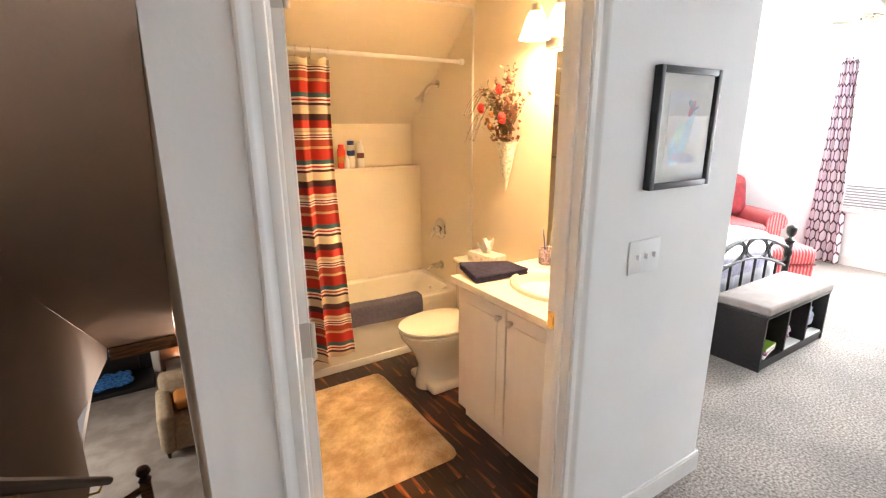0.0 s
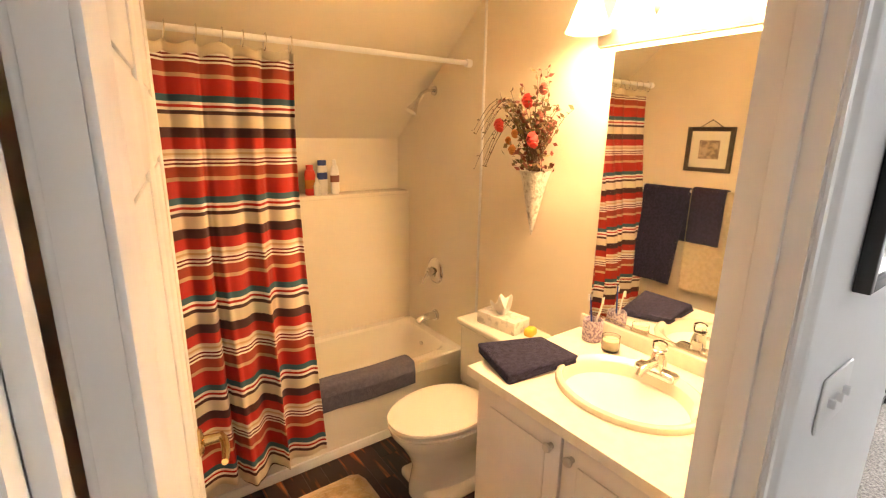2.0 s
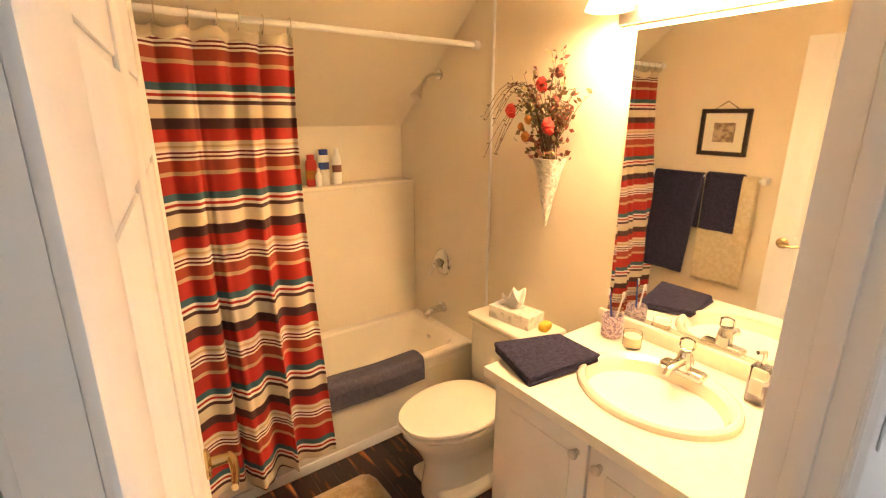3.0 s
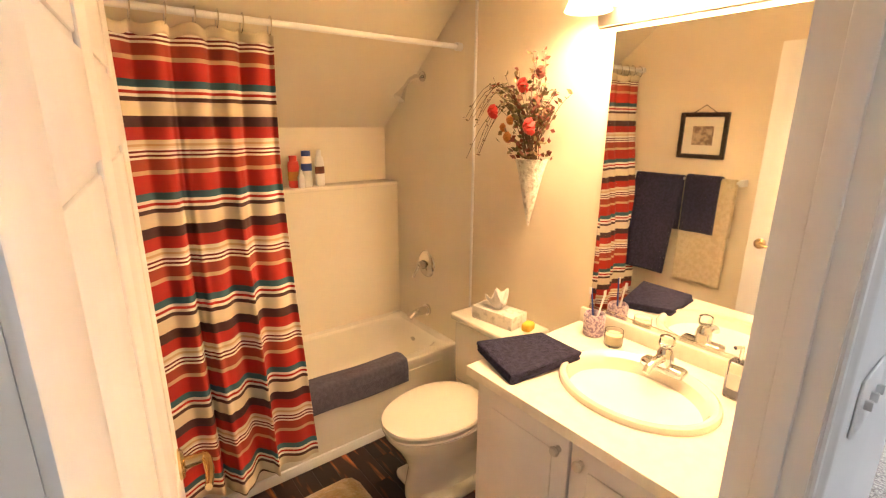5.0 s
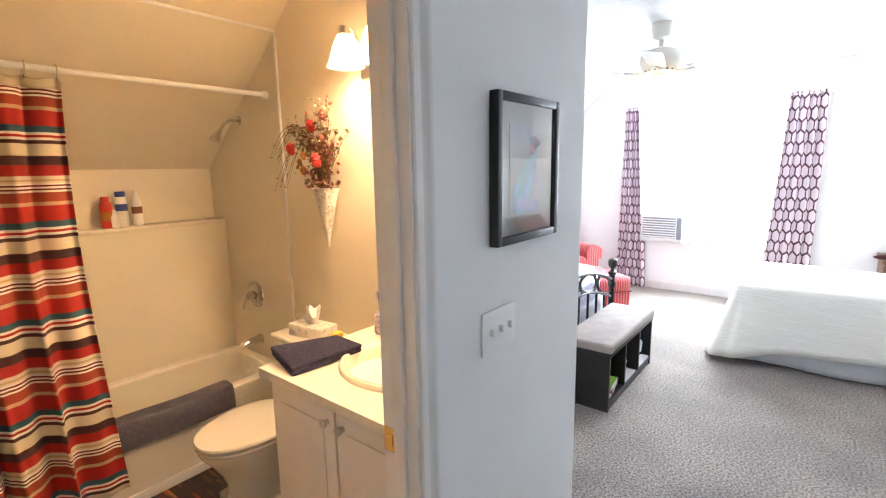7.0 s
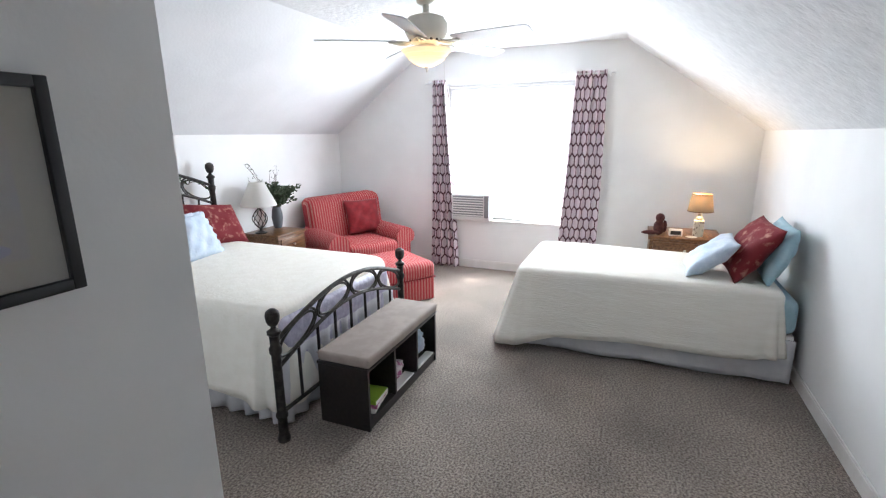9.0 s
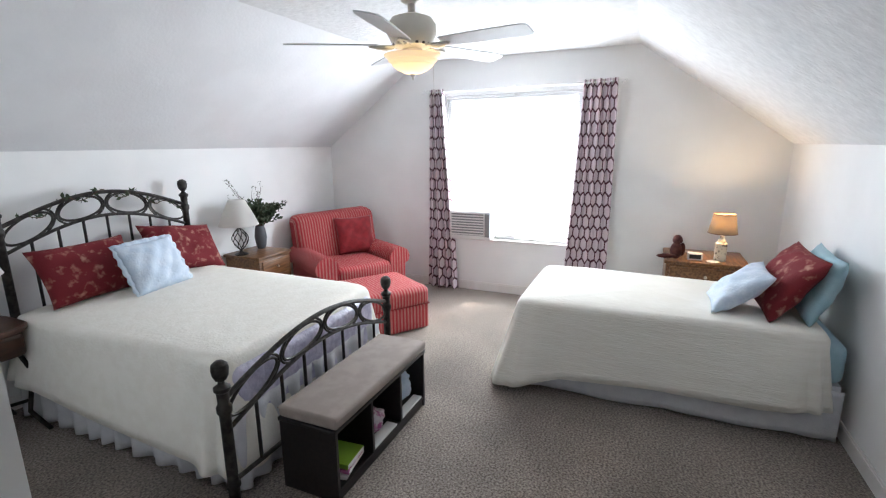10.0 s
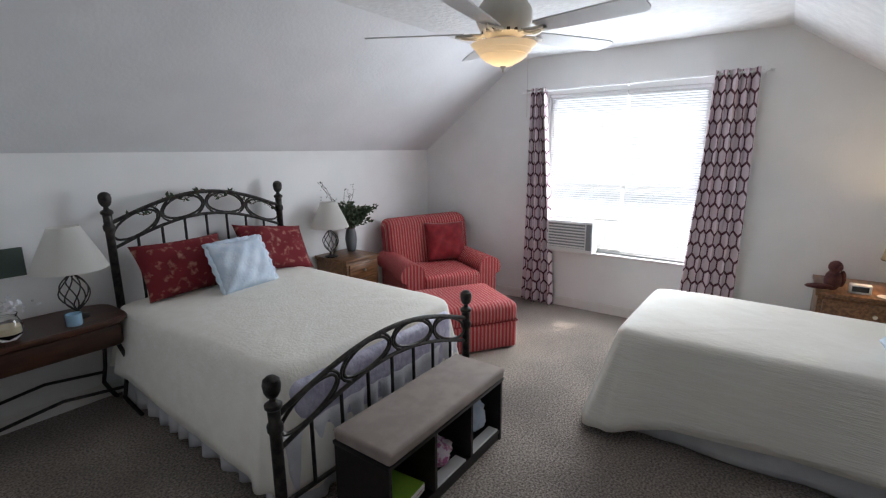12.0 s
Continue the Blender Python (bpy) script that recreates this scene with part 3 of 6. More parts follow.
# ---- stairwell and the room below ----
WELL = -0.19
structure("stair_wall", prism([(0.6, -0.35), (3.24, -0.35), (3.27, 0.03), (3.66, -0.07), (4.96, -0.352), (5.14, -0.30), (4.80, -0.15), (0.6, 2.095)], 0.06, along_x(WELL - 0.06)), M["dark_wall"], "tan painted stairwell wall", "wall")
structure("stair_soffit", prism([(0.55, 2.12), (5.14, -0.33), (5.26, -0.33), (5.26, -0.20), (0.55, 2.57)], 0.523, along_x(WELL)), M["dark_wall"], "tan painted sloping soffit over the stairs", "ceiling")
structure("trim_header", box(WELL, 0.6, 5.13, 5.27, -0.45, -0.335, 0.004), M["oak"], "wooden trim under the stair header", "trim")
structure("hall_wall_west", box(-1.4, WELL - 0.06, 1.28, 1.4, 0.0, ZC), M["wall"], "white hall wall beside the stairs", "wall")
structure("floor_below", box(-3.2, 3.0, 1.5, 10.9, -2.85, -2.70), M["lower_carpet"], "worn grey-brown carpet downstairs", "floor")
structure("wall_below_north", box(-3.2, 3.0, 10.6, 10.72, -2.70, -0.25), M["dark_wall"], "tan wall downstairs", "wall")
structure("wall_below_east", box(2.5, 2.62, 1.5, 10.6, -2.70, -0.25), M["dark_wall"], "tan wall downstairs", "wall")
structure("wall_below_west", box(-3.2, -3.08, 1.5, 10.6, -2.70, -0.25), M["dark_wall"], "tan wall downstairs", "wall")
structure("wall_below_south", box(-3.2, 3.0, 1.4, 1.5, -2.70, -0.3), M["dark_wall"], "tan wall downstairs", "wall")
structure("ceiling_below", box(0.35, 3.0, 3.9, 10.9, -0.36, -0.30), M["dark_wall"], "ceiling downstairs", "ceiling")
structure("ceiling_below_west", box(-3.2, WELL - 0.07, 1.4, 10.9, -0.37, -0.31), M["dark_wall"], "ceiling downstairs", "ceiling")
structure("ceiling_below_north", box(WELL - 0.07, 0.35, 5.27, 10.9, -0.36, -0.30), M["dark_wall"], "ceiling downstairs", "ceiling")

rail = thing("handrail", (WELL + 0.07, 2.6, 0.1), "dark wooden handrail on the stairwell wall", "handrail")
part("rail", tube([(WELL + 0.07, 1.55, 0.85), (WELL + 0.07, 3.3, -0.41)], 0.024, 10), M["cherry"], rail)
for y in (1.9, 3.1):
    z = 0.85 - (y - 1.55) * 0.72
    part("bracket", tube([(WELL, y, z - 0.06), (WELL + 0.05, y, z - 0.06), (WELL + 0.07, y, z - 0.02)], 0.007, 6), M["brass"], rail)
newel = thing("newel_post", (-0.04, 4.3, -2.7), "turned wooden newel post with a round finial at the stair foot", "newel post")
part("post", box(-0.08, 0.0, 4.26, 4.34, -2.7, -1.19, 0.006), M["oak"], newel)
part("finial", lathe([(0.03, 0), (0.05, 0.02), (0.03, 0.05), (0.055, 0.09), (0.04, 0.13), (0.0, 0.145)], (-0.04, 4.3, -1.19), 16), M["cherry"], newel)
part("rail", tube([(-0.04, 4.3, -1.24), (-0.45, 4.15, -1.30)], 0.03, 8), M["oak"], newel)

hearth = thing("fireplace", (-0.5, 9.3, -2.7), "black fireplace with a dark hearth slab", "fireplace")
part("hearth_slab", box(-1.05, -0.05, 8.95, 9.6, -2.7, -2.62, 0.01), M["black"], hearth)
part("surround", box(-1.05, -0.07, 9.6, 10.6, -2.62, -1.3, 0.01), M["black"], hearth)
part("screen", box(-0.9, -0.25, 9.55, 9.59, -2.60, -2.0, 0.01), M["espresso"], hearth, "dark glass fire screen")
part("side_trim", box(-0.06, 0.05, 9.5, 10.6, -2.7, -1.2, 0.01), M["trim"], hearth, "white painted trim")
g = bmesh.new()
rng = random.Random(4)
for k in range(40):
    lathe([(0.0, -0.05), (0.06, -0.02), (0.07, 0.02), (0.0, 0.07)], (rng.uniform(-0.86, -0.40), rng.uniform(9.04, 9.42), -2.57 + rng.uniform(0, 0.06)), 8, bm=g)
solo("shag_cushion", g, M["blue_shag"], "bright blue shag cushion on the hearth", "cushion")
sofa = thing("armchair", (0.65, 7.3, -2.7), "tan upholstered armchair downstairs", "armchair")
part("seat", box(0.06, 0.94, 6.75, 7.6, -2.62, -2.25, 0.06, 3), M["tan_cloth"], sofa)
part("backrest", box(0.04, 0.94, 7.45, 7.72, -2.5, -1.85, 0.09, 3), M["tan_cloth"], sofa)
part("arm", box(-0.02, 0.18, 6.72, 7.6, -2.62, -2.05, 0.08, 3), M["tan_cloth"], sofa)
part("cushion", box(0.20, 0.6, 7.1, 7.45, -2.24, -2.05, 0.06, 3), M["orange_petal"], sofa, "rust cushion")
for x in (0.06, 0.86):
    for y in (6.8, 7.6):
        part("leg", lathe([(0.02, 0), (0.03, 0.09)], (x, y, -2.7), 10), M["cherry"], sofa)
side = thing("side_table", (0.6, 8.7, -2.7), "dark wooden side table with a lower shelf", "table")
part("tabletop", box(0.09, 0.81, 8.5, 9.0, -2.07, -2.03, 0.006), M["cherry"], side)
part("shelf", box(0.11, 0.79, 8.52, 8.98, -2.50, -2.47, 0.004), M["cherry"], side)
for x in (0.12, 0.78):
    for y in (8.53, 8.97):
        part("leg", box(x - 0.022, x + 0.022, y - 0.022, y + 0.022, -2.7, -2.07, 0.004), M["cherry"], side)
low = thing("table_lamp", (0.42, 8.75, -2.03), "small lamp with a white shade on the side table downstairs", "lamp")
part("base", lathe([(0.05, 0), (0.03, 0.03), (0.015, 0.05), (0.03, 0.09), (0.012, 0.15)], (0.42, 8.75, -2.03), 12), M["grey_vase"], low)
part("shade", lathe([(0.11, 0.13), (0.06, 0.28)], (0.42, 8.75, -2.03), 18, caps=False), M["shade"], low)

# ---- bathroom ----
door = thing("door_1", (DX0 + 0.008, BY0, 0.0), "white panelled bathroom door standing open", "door", own=pose(0.557, 1.378, 0.008, 0, 0, 82.9))
door["kind"] = "structure"
DW, DH, DT = 0.825, 2.04, 0.035
slab = part("slab", box(0.0, DW, -DT + 0.006, -0.006, 0.0, DH), M["trim"], door)
g = bmesh.new()
for s in (0, 1):
    y0, y1 = ((-0.0065, 0.0), (-DT, -DT + 0.0065))[s]
    for x0, x1 in ((0.0, 0.115), (DW / 2 - 0.05, DW / 2 + 0.05), (DW - 0.115, DW)):
        box(x0, x1, y0, y1, 0.0, DH, 0.0025, bm=g)
    for z0, z1 in ((0.0, 0.22), (0.80, 0.98), (1.58, 1.68), (DH - 0.12, DH)):
        for x0, x1 in ((0.115, DW / 2 - 0.05), (DW / 2 + 0.05, DW - 0.115)):
            box(x0, x1, y0, y1, z0, z1, 0.0025, bm=g)
part("frame", g, M["trim"], door)
for s in (0, 1):
    y0, y1 = ((-0.007, -0.002), (-DT + 0.002, -DT + 0.007))[s]
    for z0, z1 in ((0.22, 0.80), (0.98, 1.58), (1.68, DH - 0.12)):
        for x0, x1 in ((0.115, DW / 2 - 0.05), (DW / 2 + 0.05, DW - 0.115)):
            part("panel", box(x0 + 0.012, x1 - 0.012, y0, y1, z0 + 0.012, z1 - 0.012, 0.0024, 2), M["trim"], door)
for s in (1, -1):
    y = 0.0 if s > 0 else -DT
    g = lathe([(0.031, 0.0), (0.031, 0.005), (0.026, 0.009), (0.013, 0.012), (0.011, 0.045), (0.0, 0.047)], (0, 0, 0), 20)
    tube([(0.006, 0, 0.044), (-0.012, 0, 0.052), (-0.045, 0.004 * s, 0.053), (-0.08, 0, 0.050), (-0.105, -0.006 * s, 0.047)], 0.0105, 10, bm=g, r_end=0.007)
    k = part("handle", g, M["lever"], door, "satin brass lever handle")
    k.matrix_basis = pose(DW - 0.065, y, 0.94, -90 if s > 0 else 90)
part("latch", box(DW - 0.001, DW + 0.003, -DT + 0.006, -0.006, 0.92, 0.98), M["brass"], door, "brass latch plate")
for z in (0.28, 1.02, 1.79):
    part("hinge_leaf", box(-0.0025, -0.0002, -DT + 0.003, -0.003, z, z + 0.09, 0.0), M["steel"], door, "dull steel hinge leaf")
    part("hinge", lathe([(0.0065, 0), (0.0065, 0.09)], (-0.006, -0.004 - DT, z), 10), M["steel"], door, "dull steel hinge")
g = box(DX1 - 0.003, DX1 - 0.0005, YD + 0.066, YD + 0.102, 0.90, 0.96)
box(DX1 - 0.0045, DX1 - 0.003, YD + 0.075, YD + 0.093, 0.915, 0.945, bm=g)
structure("strike_plate", g, M["brass"], "brass strike plate on the door jamb", "strike plate")

# bathtub
TY0, TY1, TZ = 3.05, BY1, 0.40
tub = thing("bathtub", (1.3, 3.2, 0.0), "cream enamel bathtub with a panelled apron", "bathtub")
part("apron", box(BX0 + 0.002, BX1 - 0.008, TY0 + 0.012, TY0 + 0.05, 0.03, TZ - 0.03, 0.004), M["porcelain"], tub)
part("apron_panel", box(BX0 + 0.08, BX1 - 0.12, TY0 + 0.006, TY0 + 0.014, 0.10, TZ - 0.07, 0.003), M["porcelain"], tub)
part("toe_strip", box(BX0 + 0.002, BX1 - 0.008, TY0, TY0 + 0.02, 0.0, 0.05, 0.003), M["trim"], tub, "white strip along the floor")


def basin(x0, x1, y0, y1, rim, z_top, z_low, p=0.35, n=64, shrink=0.72):
    """A rim that follows a box, and a basin with soft corners sunk in it."""
    b = bmesh.new()
    cx, cy, hx, hy = (x0 + x1) / 2, (y0 + y1) / 2, (x1 - x0) / 2, (y1 - y0) / 2
    def ring(fx, fy, z, q):
        out = []
        for k in range(n):
            a = 2 * math.pi * k / n
            c, s = math.cos(a), math.sin(a)
            out.append(b.verts.new((cx + fx * math.copysign(abs(c) ** q, c), cy + fy * math.copysign(abs(s) ** q, s), z)))
        return out
    ix, iy = hx - rim[0], hy - rim[1]
    rows = [ring(hx, hy, z_top - 0.035, 0.02), ring(hx, hy, z_top - 0.008, 0.02), ring(hx - 0.008, hy - 0.008, z_top, 0.04), ring(ix + 0.012, iy + 0.012, z_top, p * 0.6), ring(ix, iy, z_top - 0.012, p * 0.7)]
    for f, d in ((0.96, 0.3), (0.92, 0.6), (0.86, 0.85), (shrink, 0.97), (0.3, 1.0)):
        rows.append(ring(ix * f, iy * f, z_top + (z_low - z_top) * d, p))
    for lo, hi in zip(rows, rows[1:]):
        for k in range(n):
            b.faces.new((lo[k], lo[(k + 1) % n], hi[(k + 1) % n], hi[k]))
    b.faces.new(rows[-1])
    return b


part("basin", basin(BX0 + 0.002, BX1 - 0.008, TY0, TY1 - 0.002, (0.075, 0.065), TZ, 0.09), M["porcelain"], tub)
part("overflow", lathe([(0.034, 0), (0.034, 0.006), (0.0, 0.012)], (BX1 - 0.10, 3.37, 0.305), 20, axis="x"), M["chrome"], tub, "chrome overflow plate")
bpy.data.objects["overflow"].matrix_basis = Matrix.Translation((2 * (BX1 - 0.10), 0, 0)) @ Matrix.Diagonal((-1, 1, 1, 1))

XP = BX1 - 0.006
valve = thing("shower_valve", (XP, 3.36, 0.795), "chrome shower valve with a lever on the tub wall", "tap")
g = lathe([(0.0, -0.02), (0.06, -0.018), (0.078, -0.006), (0.082, 0.0)], (XP, 3.36, 0.795), 28, axis="x")
part("plate", g, M["chrome"], valve)
part("hub", lathe([(0.022, -0.06), (0.028, -0.02)], (XP, 3.36, 0.795), 16, axis="x"), M["chrome"], valve)
part("lever", tube([(XP - 0.055, 3.36, 0.795), (XP - 0.065, 3.38, 0.755), (XP - 0.07, 3.40, 0.715)], 0.012, 8, r_end=0.008), M["chrome"], valve)
spout = thing("tub_spout", (XP, 3.35, 0.50), "chrome tub spout on the tub wall", "tap")
part("body", tube([(XP, 3.35, 0.505), (XP - 0.06, 3.35, 0.505), (XP - 0.11, 3.35, 0.498), (XP - 0.135, 3.35, 0.482)], 0.026, 12, r_end=0.02), M["chrome"], spout)
part("flange", lathe([(0.034, -0.012), (0.036, 0.0)], (XP, 3.35, 0.505), 18, axis="x"), M["chrome"], spout)
head = thing("shower_fixture", (XP, 3.39, 1.845), "chrome shower head on a bent arm", "shower head")
part("arm", tube([(XP, 3.39, 1.86), (XP - 0.05, 3.39, 1.86), (XP - 0.09, 3.39, 1.84), (XP - 0.12, 3.39, 1.80)], 0.0095, 10), M["chrome"], head)
part("flange", lathe([(0.026, -0.01), (0.028, 0.0)], (XP, 3.39, 1.86), 16, axis="x"), M["chrome"], head)
g = lathe([(0.012, 0.0), (0.018, -0.02), (0.019, -0.03), (0.033, -0.065), (0.033, -0.072), (0.0, -0.072)], (0, 0, 0), 18)
g.transform(Matrix.Translation((XP - 0.12, 3.39, 1.80)) @ Matrix.Rotation(radians(32), 4, "Y"))
part("spray_head", g, M["chrome"], head)

# curtain rod, rings and curtain
RY, RZ = 3.07, 1.975
rod = thing("curtain_rod", (1.3, RY, RZ), "white shower curtain rod across the tub", "curtain rod")
part("rod", tube([(BX0, RY, RZ), (XP, RY, RZ)], 0.0125, 12), M["vinyl"], rod)
for x, s in ((XP, -1), (BX0, 1)):
    part("end_cap", lathe([(0.02, min(0, s * 0.03)), (0.02, max(0, s * 0.03))], (x, RY, RZ), 14, axis="x"), M["vinyl"], rod)
CX0, CX1, CT, CB = 0.56, 1.285, 1.94, 0.16


def fold(u, v):
    """Soft pleats from the rings that gather into a few deep folds lower down; the hem hangs outside the tub."""
    pleat = math.sin(u * 40 + 0.9 * math.sin(6 * u + 1))
    y = RY - 0.004 + 0.021 * (1 - 0.5 * v) * pleat + (0.008 + 0.012 * v) * math.sin(u * 15 + 1.2 + 1.1 * v)
    for c, w, d in ((0.47, 0.020, 0.050), (0.535, 0.016, -0.028), (0.63, 0.050, 0.060), (0.74, 0.014, -0.040), (0.20, 0.03, 0.022)):
        y += d * (0.10 + 0.90 * v) * math.exp(-((u - c - 0.03 * v) / w) ** 2)
    x = CX0 + (CX1 - CX0) * u + 0.010 * (1 - v) * math.cos(u * 40) - 0.015 * v * u - 0.035 * u * math.sin(math.pi * v) + 0.012 * v * math.sin(u * 21)
    out = min(1.0, v / 0.8)
    drop = 0.016 * (0.5 - 0.5 * math.cos(u * 53)) * (1 - v) ** 8
    z = CT - (CT - CB) * v - drop + 0.012 * (u - 0.5) - 0.016 * v * math.sin(u * 9 + 2) - 0.012 * v * (1 - v) * pleat
    return Vector((x, y - 0.125 * out * out * (3 - 2 * out), z))


curtain = thing("shower_curtain", (0.9, RY, CB), "striped red, cream, teal and brown shower curtain drawn aside", "shower curtain")
cl = part("cloth", sheet(150, 60, lambda u, v: fold(u, 0.022 + 0.978 * v)), M["curtain"], curtain, angle=180)
thick(cl, 0.0025)
cl = part("header", sheet(150, 3, lambda u, v: fold(u, 0.022 * v)), M["header"], curtain, "plain cream header hem", angle=180)
thick(cl, 0.0025)
for k in range(9):
    u = 0.02 + k * 0.1185
    p = fold(u, 0.0)
    ring = [(p.x + 0.004 * math.sin(a), RY + 0.026 * math.cos(a) * 0.8, RZ - 0.012 + 0.034 * math.sin(a)) for a in [2 * math.pi * j / 14 for j in range(14)]]
    part("ring", tube(ring, 0.0022, 6, closed=True), M["chrome"], curtain, "chrome curtain ring")

# terry mat rolled over the tub's edge
def over_edge(u, v):
    x = 1.27 + (1.835 - 1.27) * u
    prof = [(TY0 - 0.018, TZ - 0.105), (TY0 - 0.018, TZ - 0.03), (TY0 - 0.008, TZ + 0.014), (TY0 + 0.045, TZ + 0.020), (TY0 + 0.085, TZ + 0.012), (TY0 + 0.105, TZ - 0.06)]
    f = v * (len(prof) - 1)
    k = min(int(f), len(prof) - 2)
    a, c = prof[k], prof[k + 1]
    w = f - k
    w = w * w * (3 - 2 * w)
    return Vector((x, a[0] + (c[0] - a[0]) * w + 0.003 * math.sin(9 * u), a[1] + (c[1] - a[1]) * w + 0.004 * math.sin(5 * u + 1)))


mat_ob = solo("bath_mat", sheet(24, 30, over_edge), M["mat_terry"], "slate blue terry bath mat folded over the tub rim", "bath mat", angle=180)
thick(mat_ob, 0.016)


def bottle(profile, place, mat, label, cap_mat, cap, sx=1.0, sy=0.62, band=None):
    t = thing("bottle", place, label, "bottle", "bottles on the tub ledge")
    part("body", lathe(profile, place, 18, sx=sx, sy=sy), mat, t)
    part("cap", lathe(cap, place, 18, sx=sx, sy=sy), cap_mat, t)
    if band:
        part("label", lathe([(profile[1][0] + 0.001, band[0]), (profile[1][0] + 0.001, band[1])], place, 18, sx=sx, sy=sy), band[2], t)
    return t


LZ, LY = 1.262, BY1 + 0.06
bottle([(0.026, 0), (0.032, 0.01), (0.033, 0.12), (0.028, 0.145)], (1.56, LY, LZ), M["red_plastic"], "red plastic shampoo bottle on the tub ledge", M["red_plastic"], [(0.022, 0.145), (0.022, 0.175), (0.0, 0.177)], band=(0.04, 0.09, M["orange_petal"]))
bottle([(0.016, 0), (0.019, 0.01), (0.019, 0.06), (0.010, 0.08)], (1.588, LY - 0.03, LZ), M["white_plastic"], "small clear travel bottle on the tub ledge", M["white_plastic"], [(0.009, 0.08), (0.009, 0.10), (0.0, 0.101)])
bottle([(0.026, 0), (0.030, 0.01), (0.030, 0.165), (0.026, 0.17)], (1.635, LY, LZ), M["white_plastic"], "white shampoo bottle with a blue cap", M["blue_plastic"], [(0.026, 0.17), (0.026, 0.20), (0.0, 0.202)], band=(0.09, 0.13, M["blue_plastic"]))
bottle([(0.022, 0), (0.027, 0.01), (0.027, 0.13), (0.020, 0.165)], (1.712, LY, LZ), M["white_plastic"], "white conditioner bottle with a brown label", M["white_plastic"], [(0.014, 0.165), (0.012, 0.20), (0.0, 0.205)], band=(0.07, 0.11, M["brown_label"]))

# toilet
TX, TYC = 1.47, 2.615
toilet = thing("toilet", (1.8, TYC, 0.0), "cream porcelain toilet with its lid closed", "toilet")


def egg(x0, x1, hw, z, n=40, cy=TYC):
    pts = []
    for k in range(n):
        a = 2 * math.pi * k / n
        c, s = math.cos(a), math.sin(a)
        x = (x0 + x1) / 2 + (x1 - x0) / 2 * c
        w = hw * math.copysign(abs(s) ** 0.85, s) * (1.0 + 0.10 * c)
        pts.append((x, cy + w, z))
    return pts


def loft(rows, cap=True):
    b = bmesh.new()
    vs = [[b.verts.new(p) for p in r] for r in rows]
    n = len(vs[0])
    for lo, hi in zip(vs, vs[1:]):
        for k in range(n):
            b.faces.new((lo[k], lo[(k + 1) % n], hi[(k + 1) % n], hi[k]))
    if cap:
        b.faces.new(vs[0])
        b.faces.new(vs[-1])
    return b


part("bowl", loft([egg(1.55, 2.0, 0.115, 0.000), egg(1.55, 2.0, 0.112, 0.047), egg(1.57, 1.98, 0.10, 0.149), egg(1.545, 1.98, 0.125, 0.214), egg(1.50, 1.97, 0.165, 0.288), egg(1.465, 1.97, 0.180, 0.339), egg(1.462, 1.97, 0.182, 0.358), egg(1.48, 1.96, 0.175, 0.365)]), M["porcelain"], toilet)
part("seat", loft([egg(1.458, 1.93, 0.180, 0.365), egg(1.454, 1.935, 0.184, 0.372), egg(1.454, 1.935, 0.184, 0.378), egg(1.465, 1.93, 0.174, 0.382)]), M["porcelain"], toilet)
part("lid", loft([egg(1.465, 1.945, 0.175, 0.389), egg(1.452, 1.95, 0.187, 0.395), egg(1.454, 1.945, 0.184, 0.405), egg(1.50, 1.92, 0.155, 0.412), egg(1.60, 1.82, 0.07, 0.415)]), M["porcelain"], toilet)
part("tank", box(1.965, 2.19, TYC - 0.20, TYC + 0.20, 0.36, 0.69, 0.025, 3), M["porcelain"], toilet)
part("tank_lid", box(1.952, 2.193, TYC - 0.212, TYC + 0.212, 0.69, 0.725, 0.012, 3), M["porcelain"], toilet)
part("pedestal_back", box(1.86, 2.15, TYC - 0.10, TYC + 0.10, 0.0, 0.39, 0.03, 3), M["porcelain"], toilet)
part("bolt_cap", lathe([(0.016, 0), (0.016, 0.01), (0.008, 0.022), (0.0, 0.024)], (1.84, TYC - 0.135, 0.055), 14), M["porcelain"], toilet)
part("foot", box(1.58, 2.02, TYC - 0.15, TYC + 0.15, 0.0, 0.055, 0.02, 3), M["porcelain"], toilet)

# vanity
VX, VY0, VY1, VZ = 1.595, BY0 + 0.01, 2.222, 0.79
vanity = thing("vanity_cabinet", (1.9, 1.8, 0.0), "white painted two-door vanity cabinet", "cabinet")
g = box(VX, BX1 - 0.003, VY0, VY1, 0.09, VZ)
box(VX + 0.06, BX1 - 0.003, VY0, VY1, 0.0, 0.09, bm=g)
part("body", g, M["cabinet"], vanity)
for y0, y1, ky in ((1.828, 2.192, 1.862), (1.44, 1.818, 1.784)):
    d = part("door", box(VX - 0.016, VX, y0, y1, 0.12, 0.775, 0.003), M["cabinet"], vanity)
    part("door_panel", box(VX - 0.021, VX - 0.015, y0 + 0.055, y1 - 0.055, 0.18, 0.715, 0.004), M["cabinet"], d)
    part("knob", lathe([(0.0, -0.030), (0.012, -0.028), (0.016, -0.022), (0.013, -0.014), (0.006, -0.010), (0.010, 0.0)], (VX - 0.016, ky, 0.727), 16, axis="x"), M["nickel"], d, "round brushed nickel knob")
part("baseboard", box(VX + 0.05, VX + 0.062, VY0, VY1, 0.0, 0.085), M["trim"], vanity, "white strip at the floor")
SX, SYC, SA, SB = 1.885, 1.822, 0.205, 0.245        # sink centre and half sizes
CTZ = 0.825
n = 72
b = bmesh.new()
hole = [b.verts.new((SX + (SA - 0.02) * math.cos(2 * math.pi * k / n), SYC + (SB - 0.02) * math.sin(2 * math.pi * k / n), CTZ)) for k in range(n)]
